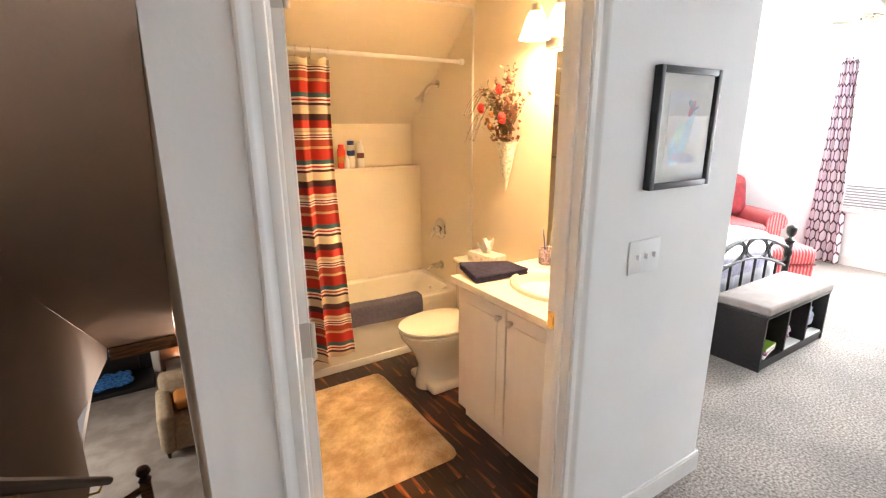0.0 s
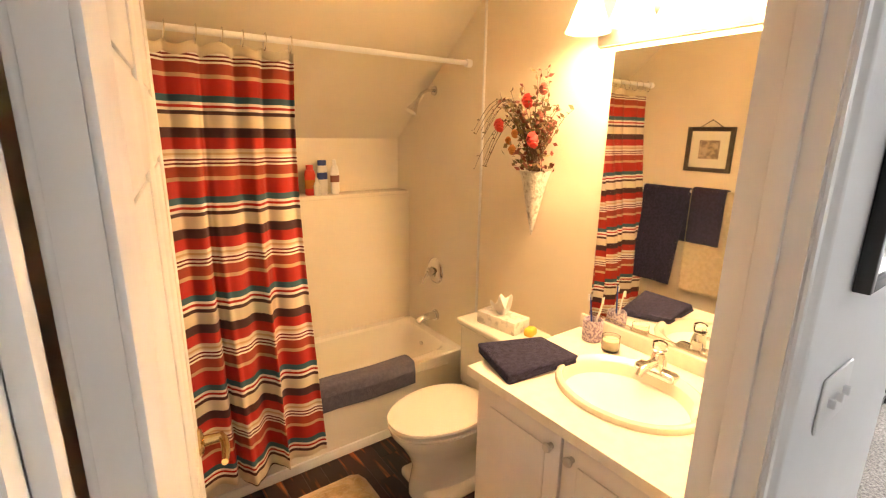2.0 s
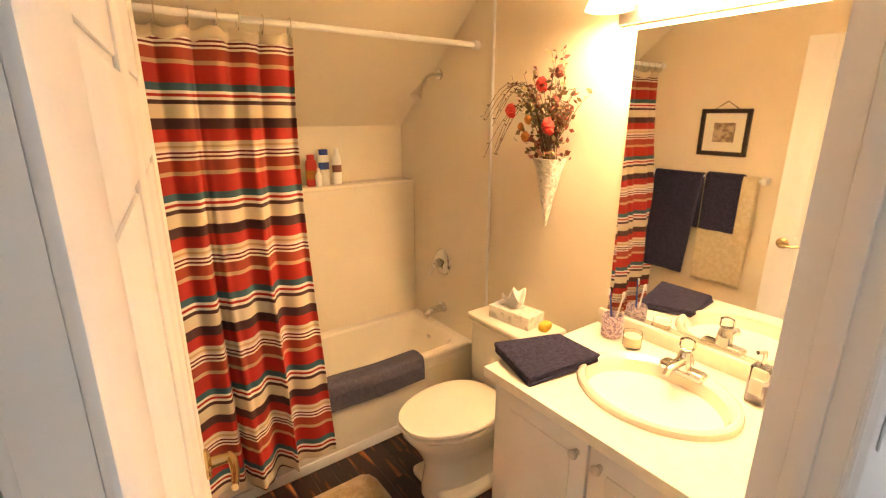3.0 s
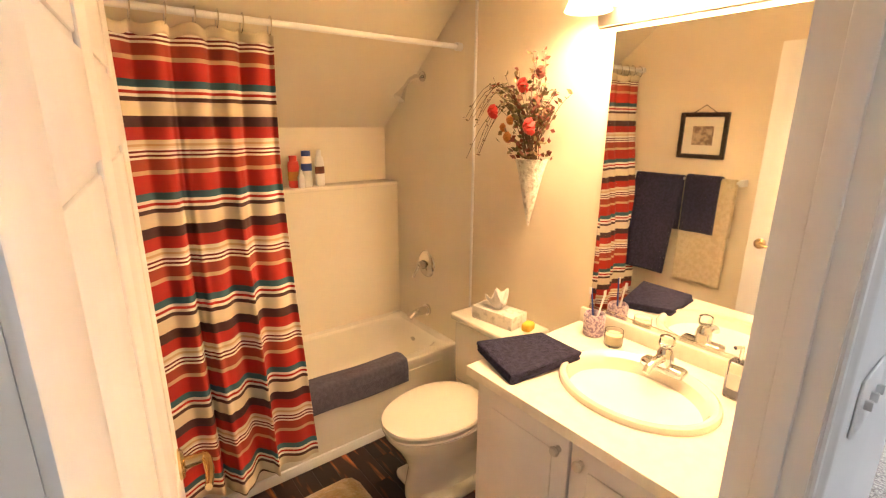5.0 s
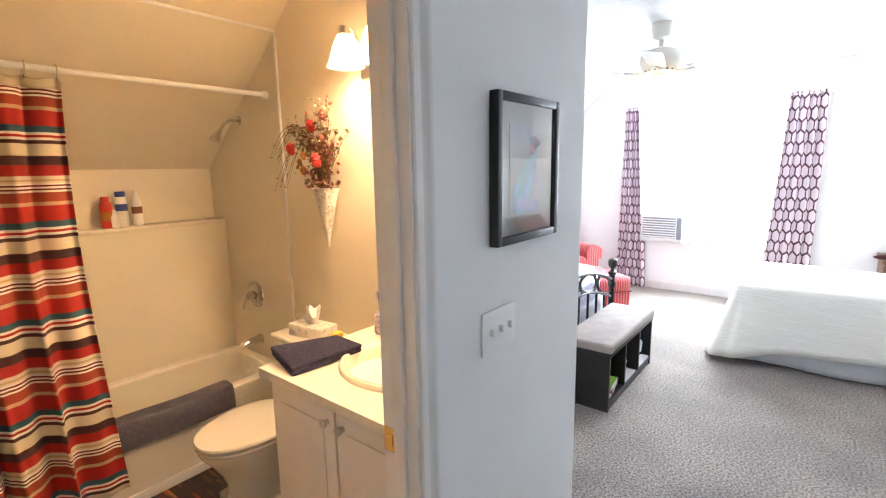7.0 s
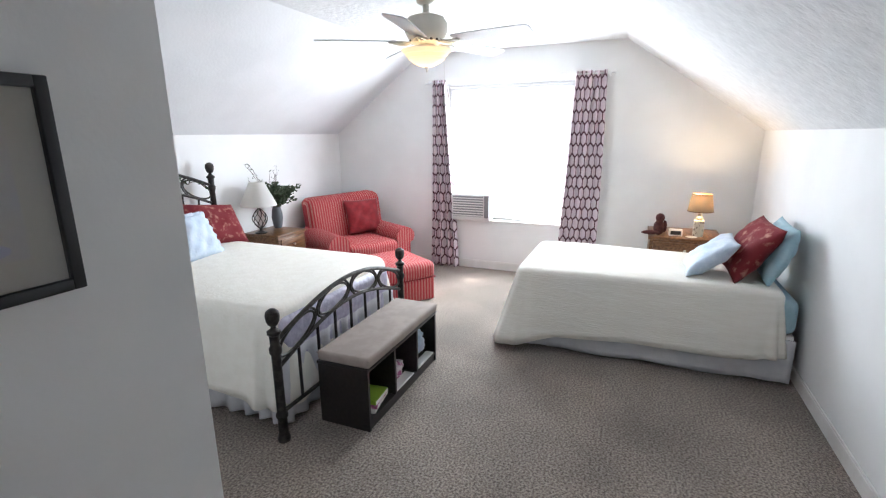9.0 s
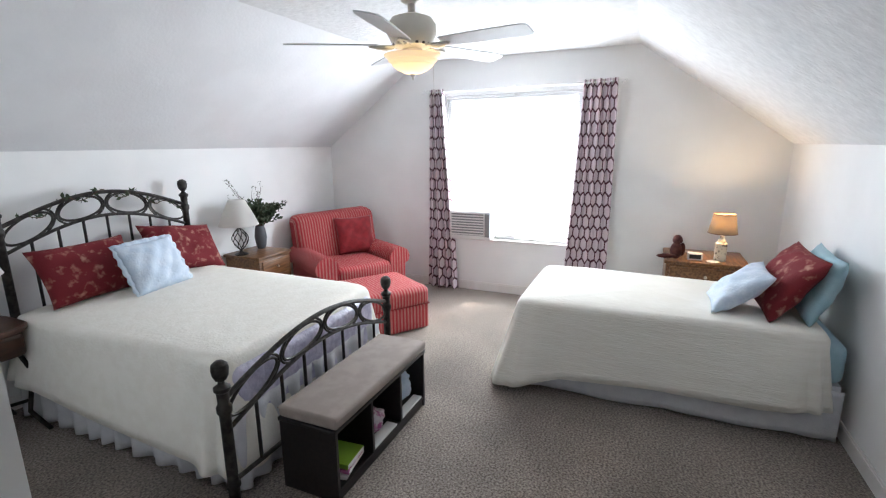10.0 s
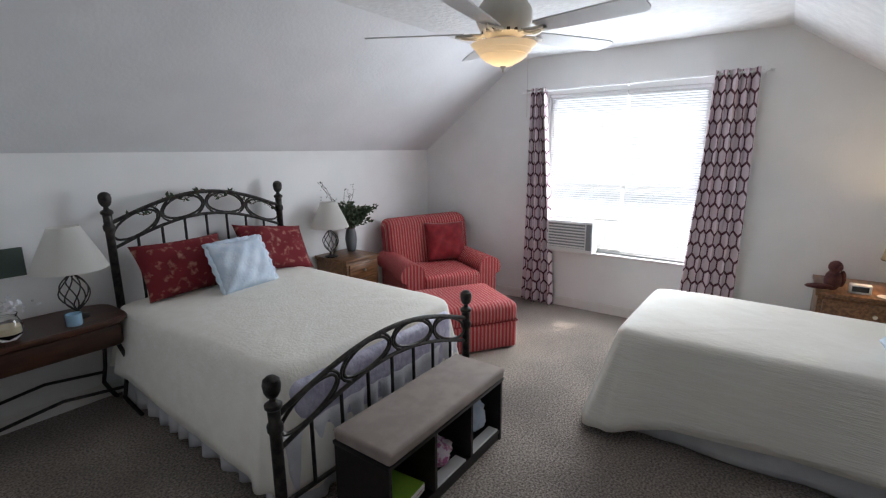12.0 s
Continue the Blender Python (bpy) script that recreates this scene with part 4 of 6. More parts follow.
X0, X1, Y0, Y1 = VX - 0.035, BX1 - 0.003, VY0, VY1 + 0.025
def on_box(a):
    c, s = math.cos(a), math.sin(a)
    f = min(((X1 - SX) if c > 0 else (X0 - SX)) / c if abs(c) > 1e-6 else 9, ((Y1 - SYC) if s > 0 else (Y0 - SYC)) / s if abs(s) > 1e-6 else 9)
    return SX + c * f, SYC + s * f
angles = [2 * math.pi * k / n for k in range(n)]
for cx_, cy_ in ((X0, Y0), (X0, Y1), (X1, Y0), (X1, Y1)):
    a = math.atan2(cy_ - SYC, cx_ - SX) % (2 * math.pi)
    angles[min(range(n), key=lambda k: abs(angles[k] - a))] = a
rim = [b.verts.new((*on_box(a), CTZ)) for a in angles]
drop = [b.verts.new((v.co.x, v.co.y, CTZ - 0.035)) for v in rim]
for k in range(n):
    j = (k + 1) % n
    b.faces.new((hole[k], hole[j], rim[j], rim[k]))
    b.faces.new((rim[k], rim[j], drop[j], drop[k]))
worktop = thing("countertop", (1.87, 1.8, VZ), "cream laminate vanity top with a backsplash", "countertop")
part("top", b, M["counter"], worktop, angle=30)
part("backsplash", box(BX1 - 0.022, BX1 - 0.002, VY0, VY1 + 0.025, CTZ, CTZ + 0.062, 0.004), M["counter"], worktop)
rows = []
for f, z in ((1.0, 0.0), (1.0, 0.010), (0.985, 0.018), (0.95, 0.022), (0.90, 0.018), (0.875, 0.006), (0.85, -0.02), (0.79, -0.07), (0.66, -0.115), (0.42, -0.138), (0.12, -0.145), (0.05, -0.146)):
    rows.append([(SX - 0.012 * (f < 0.9) + SA * f * math.cos(2 * math.pi * k / n), SYC + SB * f * math.sin(2 * math.pi * k / n), CTZ + z) for k in range(n)])
g = loft(rows, cap=False)
sink = thing("sink", (SX, SYC, CTZ), "oval cream porcelain drop-in sink", "sink")
part("basin", g, M["porcelain"], sink)
part("drain", lathe([(0.022, -0.147), (0.022, -0.142), (0.0, -0.141)], (SX - 0.012, SYC, CTZ), 16), M["chrome"], sink, "chrome drain")
part("overflow_slot", box(SX - SA * 0.79 - 0.014, SX - SA * 0.79 - 0.006, SYC - 0.02, SYC + 0.02, CTZ - 0.075, CTZ - 0.068, 0.002), M["chrome"], sink, "chrome overflow slot")
fx, fy = 2.055, 1.822
tap = thing("faucet", (fx, fy, CTZ + 0.02), "chrome basin faucet with a clear acrylic knob", "tap")
part("base", box(fx - 0.026, fx + 0.026, fy - 0.075, fy + 0.075, CTZ + 0.002, CTZ + 0.034, 0.014, 3), M["chrome"], tap)
part("body", lathe([(0.03, 0.0), (0.028, 0.03), (0.022, 0.05), (0.018, 0.058)], (fx, fy, CTZ + 0.03), 18), M["chrome"], tap)
part("spout", tube([(fx, fy, CTZ + 0.055), (fx - 0.05, fy, CTZ + 0.06), (fx - 0.10, fy, CTZ + 0.05), (fx - 0.115, fy, CTZ + 0.036)], 0.017, 12, r_end=0.011), M["chrome"], tap)
part("knob", lathe([(0.012, 0), (0.024, 0.008), (0.027, 0.022), (0.024, 0.036), (0.012, 0.042), (0.0, 0.042)], (fx, fy, CTZ + 0.09), 10), M["glass"], tap, "clear acrylic knob")

# mirror, light bar
mir = thing("mirror", (BX1 - 0.004, 1.77, CTZ + 0.09), "frameless mirror above the vanity", "mirror")
part("glass", box(BX1 - 0.006, BX1 - 0.001, BY0 + 0.03, 2.215, CTZ + 0.076, 1.935, 0.001, 1), M["mirror"], mir)
part("channel", box(BX1 - 0.010, BX1 - 0.001, BY0 + 0.03, 2.215, CTZ + 0.064, CTZ + 0.080, 0.001, 1), M["chrome"], mir, "chrome channel along the bottom")
vl = thing("vanity_light", (BX1, 1.8, 2.0), "brushed nickel vanity light with four lit frosted glass shades", "wall lamp")
part("back_plate", box(BX1 - 0.022, BX1 - 0.001, 1.56, 2.285, 1.955, 2.05, 0.006), M["nickel"], vl)
for y in (2.235, 2.06, 1.885, 1.71):
    part("arm", tube([(BX1 - 0.02, y, 2.02), (BX1 - 0.07, y, 2.07), (BX1 - 0.11, y, 2.14), (2.055, y, 2.145)], 0.007, 8), M["nickel"], vl)
    part("socket", lathe([(0.026, 2.065), (0.022, 2.145), (0.010, 2.115)], (2.055, y, 0), 16), M["nickel"], vl)
    thick(part("shade", lathe([(0.078, 1.985), (0.066, 2.01), (0.050, 2.06), (0.034, 2.10), (0.028, 2.11)], (2.055, y, 0), 24, caps=False), M["bulb_glass"], vl, "lit white frosted glass shade"), 0.002)

# on the vanity and the tank
g = bmesh.new()
for k, (w, d, z) in enumerate(((0.30, 0.23, 0.0), (0.295, 0.22, 0.015), (0.29, 0.225, 0.030))):
    box(-w / 2, w / 2, -d / 2, d / 2, z, z + 0.021, 0.0095, 4, bm=g)
for v in g.verts:
    v.co.y += 0.010 * math.sin(11 * v.co.x + 30 * v.co.z)
    v.co.z += 0.012 * math.sin(13 * v.co.x + 3) * math.sin(14 * v.co.y) + (0.004 if v.co.z > 0.02 else 0) * math.sin(40 * v.co.x)
    v.co.z = max(0.0, v.co.z * (0.70 + 0.55 * math.exp(-((v.co.x + 0.03) / 0.09) ** 2 - (v.co.y / 0.08) ** 2)))
    v.co.x += 0.006 * math.sin(20 * v.co.y + 60 * v.co.z)
g.transform(pose(1.765, 2.155, CTZ + 0.001, 0, 0, -12))
solo("towel", g, M["navy"], "folded navy terry towel on the vanity top", "towel", angle=60)
tb = thing("tissue_box", (2.07, 2.60, 0.725), "printed tissue box on the toilet tank", "tissue box")
g = box(-0.058, 0.058, -0.115, 0.115, 0.0, 0.062, 0.002)
g.transform(pose(2.07, 2.61, 0.725, 0, 0, 8))
part("carton", g, M["tissue_box"], tb)
def puff(u, v):
    a = 2 * math.pi * u
    r = 0.022 + 0.05 * v * (0.65 + 0.35 * math.sin(3 * a + 2))
    return Vector((2.07 + 0.7 * r * math.cos(a), 2.62 + r * math.sin(a), 0.783 + 0.085 * v * (0.75 + 0.3 * math.sin(2 * a + 1)) - 0.02 * v * v * math.sin(5 * a)))
thick(part("tissue", sheet(30, 8, puff), M["tissue"], tb, "white tissue pulled up", angle=180), 0.0006)
g = box(-0.03, 0.03, -0.022, 0.022, 0, 0.04, 0.012, 3)
g.transform(pose(2.10, 2.455, 0.725, 0, 0, 15))
solo("sponge", g, M["yellow"], "yellow scented sponge on the toilet tank", "sponge")
cup = thing("toothbrush_cup", (2.115, 2.135, CTZ), "lilac mosaic cup holding toothbrushes", "cup")
part("cup", lathe([(0.034, 0), (0.040, 0.006), (0.041, 0.078), (0.036, 0.090), (0.033, 0.090), (0.033, 0.02), (0.0, 0.018)], (2.115, 2.135, CTZ), 22), M["mosaic"], cup)
for dx, dy, m in ((-0.012, 0.018, "blue_plastic"), (0.012, -0.03, "white_plastic")):
    a, c = Vector((2.115, 2.135, CTZ + 0.02)), Vector((2.115 + dx, 2.135 + dy, CTZ + 0.20 - abs(dy) * 0.4))
    br = part("toothbrush", tube([a, a.lerp(c, 0.6), c], 0.0042, 6, r_end=0.0028), M[m], cup, "upright toothbrush")
    part("bristles", box(c.x - 0.010, c.x - 0.002, c.y - 0.004, c.y + 0.004, c.z - 0.026, c.z, 0.001, 1), M["paper"], br)
jar = thing("candle", (2.095, 2.035, CTZ), "cream candle in a clear glass jar", "candle")
part("jar", lathe([(0.030, 0), (0.034, 0.005), (0.034, 0.06), (0.0315, 0.06), (0.0315, 0.008), (0.0, 0.006)], (2.095, 2.035, CTZ), 22), M["glass"], jar)
part("wax", lathe([(0.0, 0.010), (0.031, 0.010), (0.031, 0.045), (0.0, 0.045)], (2.095, 2.035, CTZ), 22), M["wax"], jar)
soap = thing("soap_dispenser", (2.085, 1.615, CTZ), "square clear glass soap dispenser with a pump", "dispenser")
part("bottle", box(2.058, 2.112, 1.588, 1.642, CTZ, CTZ + 0.12, 0.008, 3), M["glass"], soap)
part("liquid", box(2.063, 2.107, 1.593, 1.637, CTZ + 0.006, CTZ + 0.07, 0.004), M["soap"], soap)
part("label", box(2.0565, 2.0578, 1.598, 1.632, CTZ + 0.035, CTZ + 0.085), M["paper"], soap, "white paper label")
part("pump", tube([(2.085, 1.615, CTZ + 0.12), (2.085, 1.615, CTZ + 0.165), (2.055, 1.625, CTZ + 0.168)], 0.006, 8), M["chrome"], soap)

# wall cone with dried flowers
CONE = (BX1 - 0.062, 2.525)
wallcone = thing("wall_vase", (BX1 - 0.05, 2.50, 1.18), "whitewashed tin cone on the wall with dried flowers", "vase")
part("cone", lathe([(0.003, 1.185), (0.028, 1.29), (0.058, 1.42), (0.076, 1.475), (0.072, 1.476), (0.054, 1.42)], (*CONE, 0), 24, sx=0.8), M["tin"], wallcone)
rng = random.Random(11)
twigs, leaves, rust = bmesh.new(), bmesh.new(), bmesh.new()


def leaf(bm, p, d, size, width=0.3):
    d = Vector(d).normalized()
    s = d.cross(Vector((rng.uniform(-1, 1), rng.uniform(-1, 1), rng.uniform(-1, 1)))).normalized()
    up = d.cross(s)
    v = [bm.verts.new(q) for q in (p, p + d * size * 0.45 + s * size * width + up * size * 0.06, p + d * size, p + d * size * 0.45 - s * size * width + up * size * 0.06)]
    bm.faces.new(v)


for k in range(44):
    kind = k % 4
    x = rng.uniform(-0.11, 0.02)
    if kind == 0:
        y, z1, bend = rng.uniform(0.22, 0.38), rng.uniform(0.02, 0.24), 0.16
    else:
        y = rng.uniform(-0.19, 0.21)
        z1, bend = rng.uniform(0.18, 0.44) * (1 - 1.5 * abs(y)), 0.03
    p0, p3 = Vector((CONE[0] + rng.uniform(-0.02, 0.02), CONE[1] + rng.uniform(-0.03, 0.03), 1.46)), Vector((CONE[0] + x, CONE[1] + y, 1.48 + z1))
    pts = []
    for j in range(11):
        f = j / 10
        p = p0.lerp(p3, f)
        p.z += bend * math.sin(math.pi * f ** 0.8) * 1.3 - (0.06 * f ** 4 if kind == 0 else 0)
        p.y += 0.010 * math.sin(7 * f + k)
        p.x = min(p.x, BX1 - 0.008)
        pts.append(p)
    tube(pts, 0.0022, 5, bm=twigs, r_end=0.0009)
    for j in range(4, 11):
        for q in range(1 if kind == 0 else 2):
            d = Vector((rng.uniform(-1, 0.3), rng.uniform(-1, 1), rng.uniform(-0.3, 1)))
            leaf(leaves if k % 3 else rust, pts[j], d, rng.uniform(0.010, 0.020) if kind == 0 else rng.uniform(0.016, 0.036), 0.26)
for k in range(150):
    up = abs(rng.gauss(0, 0.10))
    p = Vector((CONE[0] + rng.uniform(-0.07, 0.03), CONE[1] + max(-0.13, min(0.16, rng.gauss(0, 0.042 + 0.30 * up))), 1.475 + up))
    leaf(leaves if k % 2 else rust, p, (rng.uniform(-1, 0.2), rng.uniform(-1, 1), rng.uniform(-0.2, 1)), rng.uniform(0.018, 0.036), 0.34)
part("twig", twigs, M["twig"], wallcone)["kind"] = "stuff"
part("dry_leaves", leaves, M["leaf"], wallcone, "olive and brown dried leaves")["kind"] = "stuff"
part("rust_leaves", rust, M["rust_petal"], wallcone, "rust brown dried leaves")["kind"] = "stuff"


def bloom(place, r, mat, label):
    b = bmesh.new()
    for k in range(14):
        a, t = k * 2.4, 0.25 + 0.75 * k / 14
        d = Vector((-0.75 - 0.3 * math.cos(a) * t, math.sin(a) * t, math.cos(a) * t + 0.25))
        c = Vector(place) + d.normalized() * r * t * 0.75
        q = bmesh.new()
        bmesh.ops.create_icosphere(q, subdivisions=1, radius=r * 0.42)
        q.transform(Matrix.Translation(c) @ d.to_track_quat("Z", "Y").to_matrix().to_4x4() @ Matrix.Diagonal((1.1, 1, 0.45, 1)))
        merge(b, q)
    part("flower", b, mat, wallcone, label)


for dx, dy, z, r, m, lb in ((-0.04, 0.02, 1.765, 0.034, "red_petal", "coral red flower"), (-0.05, 0.18, 1.665, 0.034, "red_petal", "coral red flower"), (-0.085, -0.065, 1.605, 0.036, "red_petal", "coral red flower"),
                           (-0.05, -0.06, 1.70, 0.026, "rust_petal", "rust flower"), (-0.05, -0.075, 1.81, 0.026, "rust_petal", "rust flower"), (-0.05, 0.09, 1.56, 0.026, "orange_petal", "dried orange flower"), (-0.05, 0.12, 1.60, 0.02, "orange_petal", "dried orange flower"), (-0.06, 0.07, 1.63, 0.022, "orange_petal", "dried orange flower")):
    bloom((CONE[0] + dx, CONE[1] + dy, z), 1.2 * r, M[m], lb)

# towels and picture opposite the mirror
bar = thing("towel_bar", (BX0, 2.55, 1.28), "white towel bar on the bathroom wall", "towel bar")
part("bar", tube([(BX0 + 0.06, 2.31, 1.27), (BX0 + 0.06, 3.01, 1.27)], 0.009, 8), M["vinyl"], bar)
for y in (2.31, 3.01):
    part("bracket", box(BX0, BX0 + 0.075, y - 0.014, y + 0.014, 1.25, 1.29, 0.005), M["vinyl"], bar)


def hung(name, y0, y1, z1, r, mat, label, back=0.35, out=0.0):
    def f(u, v):
        y = y0 + (y1 - y0) * u
        a = (v - 0.42) * 2.38
        if v < 0.42:
            x, z = BX0 + 0.06 - r, 1.27 - back * (0.42 - v) / 0.42
        elif v < 0.5:
            t = (v - 0.42) / 0.08 * math.pi
            x, z = BX0 + 0.06 - r * math.cos(t), 1.27 + r * math.sin(t)
        else:
            x, z = BX0 + 0.06 + r + out * (v - 0.5) / 0.5, 1.27 - (1.27 - z1) * (v - 0.5) / 0.5
        return Vector((x + 0.006 * math.sin(u * 9 + 1) * abs(v - 0.46) * 2, y, z))
    ob = solo(name, sheet(20, 50, f), mat, label, "towel", "towels on the bar", angle=180)
    thick(ob, 0.009)


hung("towel", 2.66, 2.99, 0.63, 0.016, M["navy"], "large navy bath towel hanging on the bar", out=0.11)
hung("towel", 2.335, 2.645, 0.585, 0.016, M["cream_cloth"], "cream bath towel hanging on the bar")
hung("towel", 2.42, 2.635, 0.93, 0.028, M["navy"], "small navy hand towel over the cream towel", 0.2)


def framed(name, label, w, h, deep, bar_w, frame_mat, mat_w, art, m, art_parts=()):
    t = thing(name, (0, 0, 0), label, "picture", own=m)
    for x0, x1, z0, z1 in ((-w / 2, -w / 2 + bar_w, 0, h), (w / 2 - bar_w, w / 2, 0, h), (-w / 2 + bar_w, w / 2 - bar_w, 0, bar_w), (-w / 2 + bar_w, w / 2 - bar_w, h - bar_w, h)):
        part("frame_bar", box(x0, x1, -deep, 0, z0, z1, 0.003), frame_mat, t)
    part("mat_board", box(-w / 2 + bar_w, w / 2 - bar_w, -deep * 0.45, -deep * 0.3, bar_w, h - bar_w), M["mat_board"], t, "cream mat board")
    part("print", box(-w / 2 + mat_w, w / 2 - mat_w, -deep * 0.5, -deep * 0.44, mat_w, h - mat_w), art, t, "soft coloured print")
    for nm, b, mt in art_parts:
        part(nm, b, mt, t)
    return t


sk = framed("picture", "small square print in a dark brown frame on the bathroom wall", 0.30, 0.29, 0.02, 0.028, M["brown_frame"], 0.085, M["sepia"], pose(BX0 + 0.002, 2.605, 1.40, 0, 0, 90))
part("hanger", tube([(-0.09, -0.01, 0.275), (0.0, -0.008, 0.335), (0.09, -0.01, 0.275)], 0.003, 6), M["twig"], sk, "thin twine hanger with a bow")

# rug
def rugtop(u, v):
    x, y = 2 * u - 1, 2 * v - 1
    q = 0.12
    e = max(abs(x), abs(y))
    c, s = x, y
    if abs(x) > 0.86 and abs(y) > 0.86:
        k = 1 - 0.045 * ((abs(x) - 0.86) / 0.14) * ((abs(y) - 0.86) / 0.14)
        c, s = x * k, y * k
    z = 0.034 * (1 - e ** 14) + 0.008 * noise.noise((x * 16, y * 24, 0)) * (1 - e ** 10)
    return Vector((1.085 + 0.345 * c, 2.425 + 0.475 * s, max(0.003, z)))


solo("bath_rug", sheet(90, 120, rugtop), M["rug"], "tan shag bath rug on the dark plank floor", "rug", angle=180)

# ---- hall ----
art = []
rng = random.Random(21)
for k, (x, z, w, h, c, tilt) in enumerate(((0.0, 0.275, 0.085, 0.035, "lavender", 0), (-0.045, 0.20, 0.035, 0.06, "peach", -15), (0.035, 0.20, 0.035, 0.085, "lavender", 22), (-0.02, 0.15, 0.045, 0.075, "pastel_green", 18), (0.01, 0.175, 0.022, 0.09, "pastel_aqua", 24), (-0.055, 0.12, 0.025, 0.045, "pastel_aqua", -10),
                                           (0.030, 0.262, 0.013, 0.030, "brick_red", 32), (0.022, 0.278, 0.018, 0.010, "slate", 20), (0.0, 0.10, 0.07, 0.018, "lavender", 4), (0.045, 0.262, 0.022, 0.004, "slate", -20))):
    b = lathe([(1.0, -0.0003), (1.0, 0.0003)], (0, 0, 0), 20, sx=w, sy=h)
    b.transform(pose(x, -0.0125 - 0.0006 * k, z, 90, tilt, 0))
    art.append(("brush_shape", b, M[c]))
framed("picture", "abstract pastel print in a black frame on the hall wall", 0.345, 0.392, 0.028, 0.022, M["black_frame"], 0.075, M["print"], pose(1.872, YD - 0.001, 1.357), art)
pic = [o for o in bpy.data.objects if o.name.startswith("picture") and o.type == "EMPTY"][-1]
pane = part("glass", box(-0.15, 0.15, -0.020, -0.018, 0.022, 0.37), M["pic_glass"], pic, "clear picture glass")
pane.visible_shadow = False
sw = thing("light_switch", (1.745, YD, 1.125), "white three-gang light switch plate", "light switch")
part("plate", box(1.66, 1.83, YD - 0.007, YD - 0.0005, 1.065, 1.185, 0.004), M["switch"], sw)
for x in (1.70, 1.745, 1.79):
    part("toggle", box(x - 0.005, x + 0.005, YD - 0.020, YD - 0.006, 1.117, 1.137, 0.003), M["switch"], sw)

# ---- bedroom window ----
win = thing("window_1", (XW, 1.71, WZ0), "white vinyl double window with sliding sashes", "window")
win["kind"] = "structure"
FX0, FX1 = XW + 0.06, XW + 0.12
g = box(FX0, FX1, WY0, WY0 + 0.04, WZ0, WZ1)
box(FX0, FX1, WY1 - 0.04, WY1, WZ0, WZ1, bm=g)
box(FX0, FX1, WY0 + 0.04, WY1 - 0.04, WZ0, WZ0 + 0.04, bm=g)
box(FX0, FX1, WY0 + 0.04, WY1 - 0.04, WZ1 - 0.04, WZ1, bm=g)
part("window_frame", g, M["vinyl"], win)
for y0, y1 in ((WY0 + 0.04, 1.66), (1.663, WY1 - 0.04)):
    part("meeting_rail", box(FX0 + 0.01, FX1 - 0.01, y0, y1, 1.27, 1.31, 0.004), M["vinyl"], win)
    for z0, z1 in ((WZ0 + 0.04, 1.27), (1.31, WZ1 - 0.04)):
        p = part("pane", box(FX0 + 0.028, FX0 + 0.032, y0, y1, z0, z1), M["glass"], win)
        p.visible_shadow = False
part("window_sill", box(XW - 0.03, XW + 0.06, WY0 - 0.03, WY1 + 0.03, WZ0 - 0.022, WZ0, 0.005), M["trim"], win)

for y0, y1 in ((WY0 + 0.006, 1.649), (1.677, WY1 - 0.006)):
    bl = thing("window_blind", (XW + 0.03, (y0 + y1) / 2, WZ1), "white slatted blind lowered in the window", "blind", "blinds")
    part("head_rail", box(XW + 0.008, XW + 0.045, y0, y1, WZ1 - 0.032, WZ1 - 0.002, 0.003), M["vinyl"], bl)
    low_z = 0.965 if y0 > 1.6 else WZ0 + 0.02
    count = int((WZ1 - 0.04 - low_z) / 0.0215)
    cell = finish("slat", box(-0.0125, 0.0125, y0 + 0.002, y1 - 0.002, -0.0006, 0.0006), M["slat"], smooth=False)
    for k in range(count):
        s = new("slat", cell)
        s.parent, s.matrix_parent_inverse = bl, bl.matrix_basis.inverted()
        s.matrix_basis = pose(XW + 0.026, 0, WZ1 - 0.045 - k * 0.0215, 0, -36, 0)
    part("bottom_rail", box(XW + 0.014, XW + 0.038, y0, y1, low_z - 0.012, low_z, 0.003), M["vinyl"], bl)
    for y in (y0 + 0.12, y1 - 0.12):
        part("cord", tube([(XW + 0.026, y, WZ1 - 0.03), (XW + 0.026, y, low_z)], 0.0012, 5), M["vinyl"], bl)

ac = thing("air_conditioner", (XW - 0.03, 2.12, WZ0), "white window air conditioner with a slatted front", "air conditioner")
part("body", box(XW - 0.13, XW + 0.30, 1.875, 2.36, WZ0 + 0.004, 0.945, 0.012), M["ac"], ac)
part("grille", box(XW - 0.134, XW - 0.128, 1.955, 2.335, WZ0 + 0.05, 0.92, 0.001, 1), M["ac_dark"], ac, "dark air intake behind the louvres")
for k in range(9):
    part("louvre", box(XW - 0.142, XW - 0.131, 1.95, 2.34, WZ0 + 0.055 + k * 0.030, WZ0 + 0.069 + k * 0.030, 0.003, 1), M["ac"], ac)
part("control_panel", box(XW - 0.138, XW - 0.129, 1.885, 1.94, WZ0 + 0.04, 0.92, 0.003), M["ac_dark"], ac, "grey control panel")

crod = thing("curtain_rod", (6.87, 1.64, 2.235), "slim white curtain rod over the bedroom window", "curtain rod")
part("rod", tube([(6.87, 0.58, 2.245), (6.87, 2.70, 2.225)], 0.008, 8), M["vinyl"], crod)
for y, z in ((0.58, 2.245), (2.70, 2.225)):
    part("finial", lathe([(0.008, -0.02), (0.015, 0.0), (0.0, 0.02)], (6.87, y, z), 12, axis="y"), M["vinyl"], crod)
for y in (0.62, 1.66, 2.66):
    part("bracket", box(6.86, XW, y - 0.006, y + 0.006, 2.22, 2.255, 0.002), M["vinyl"], crod)


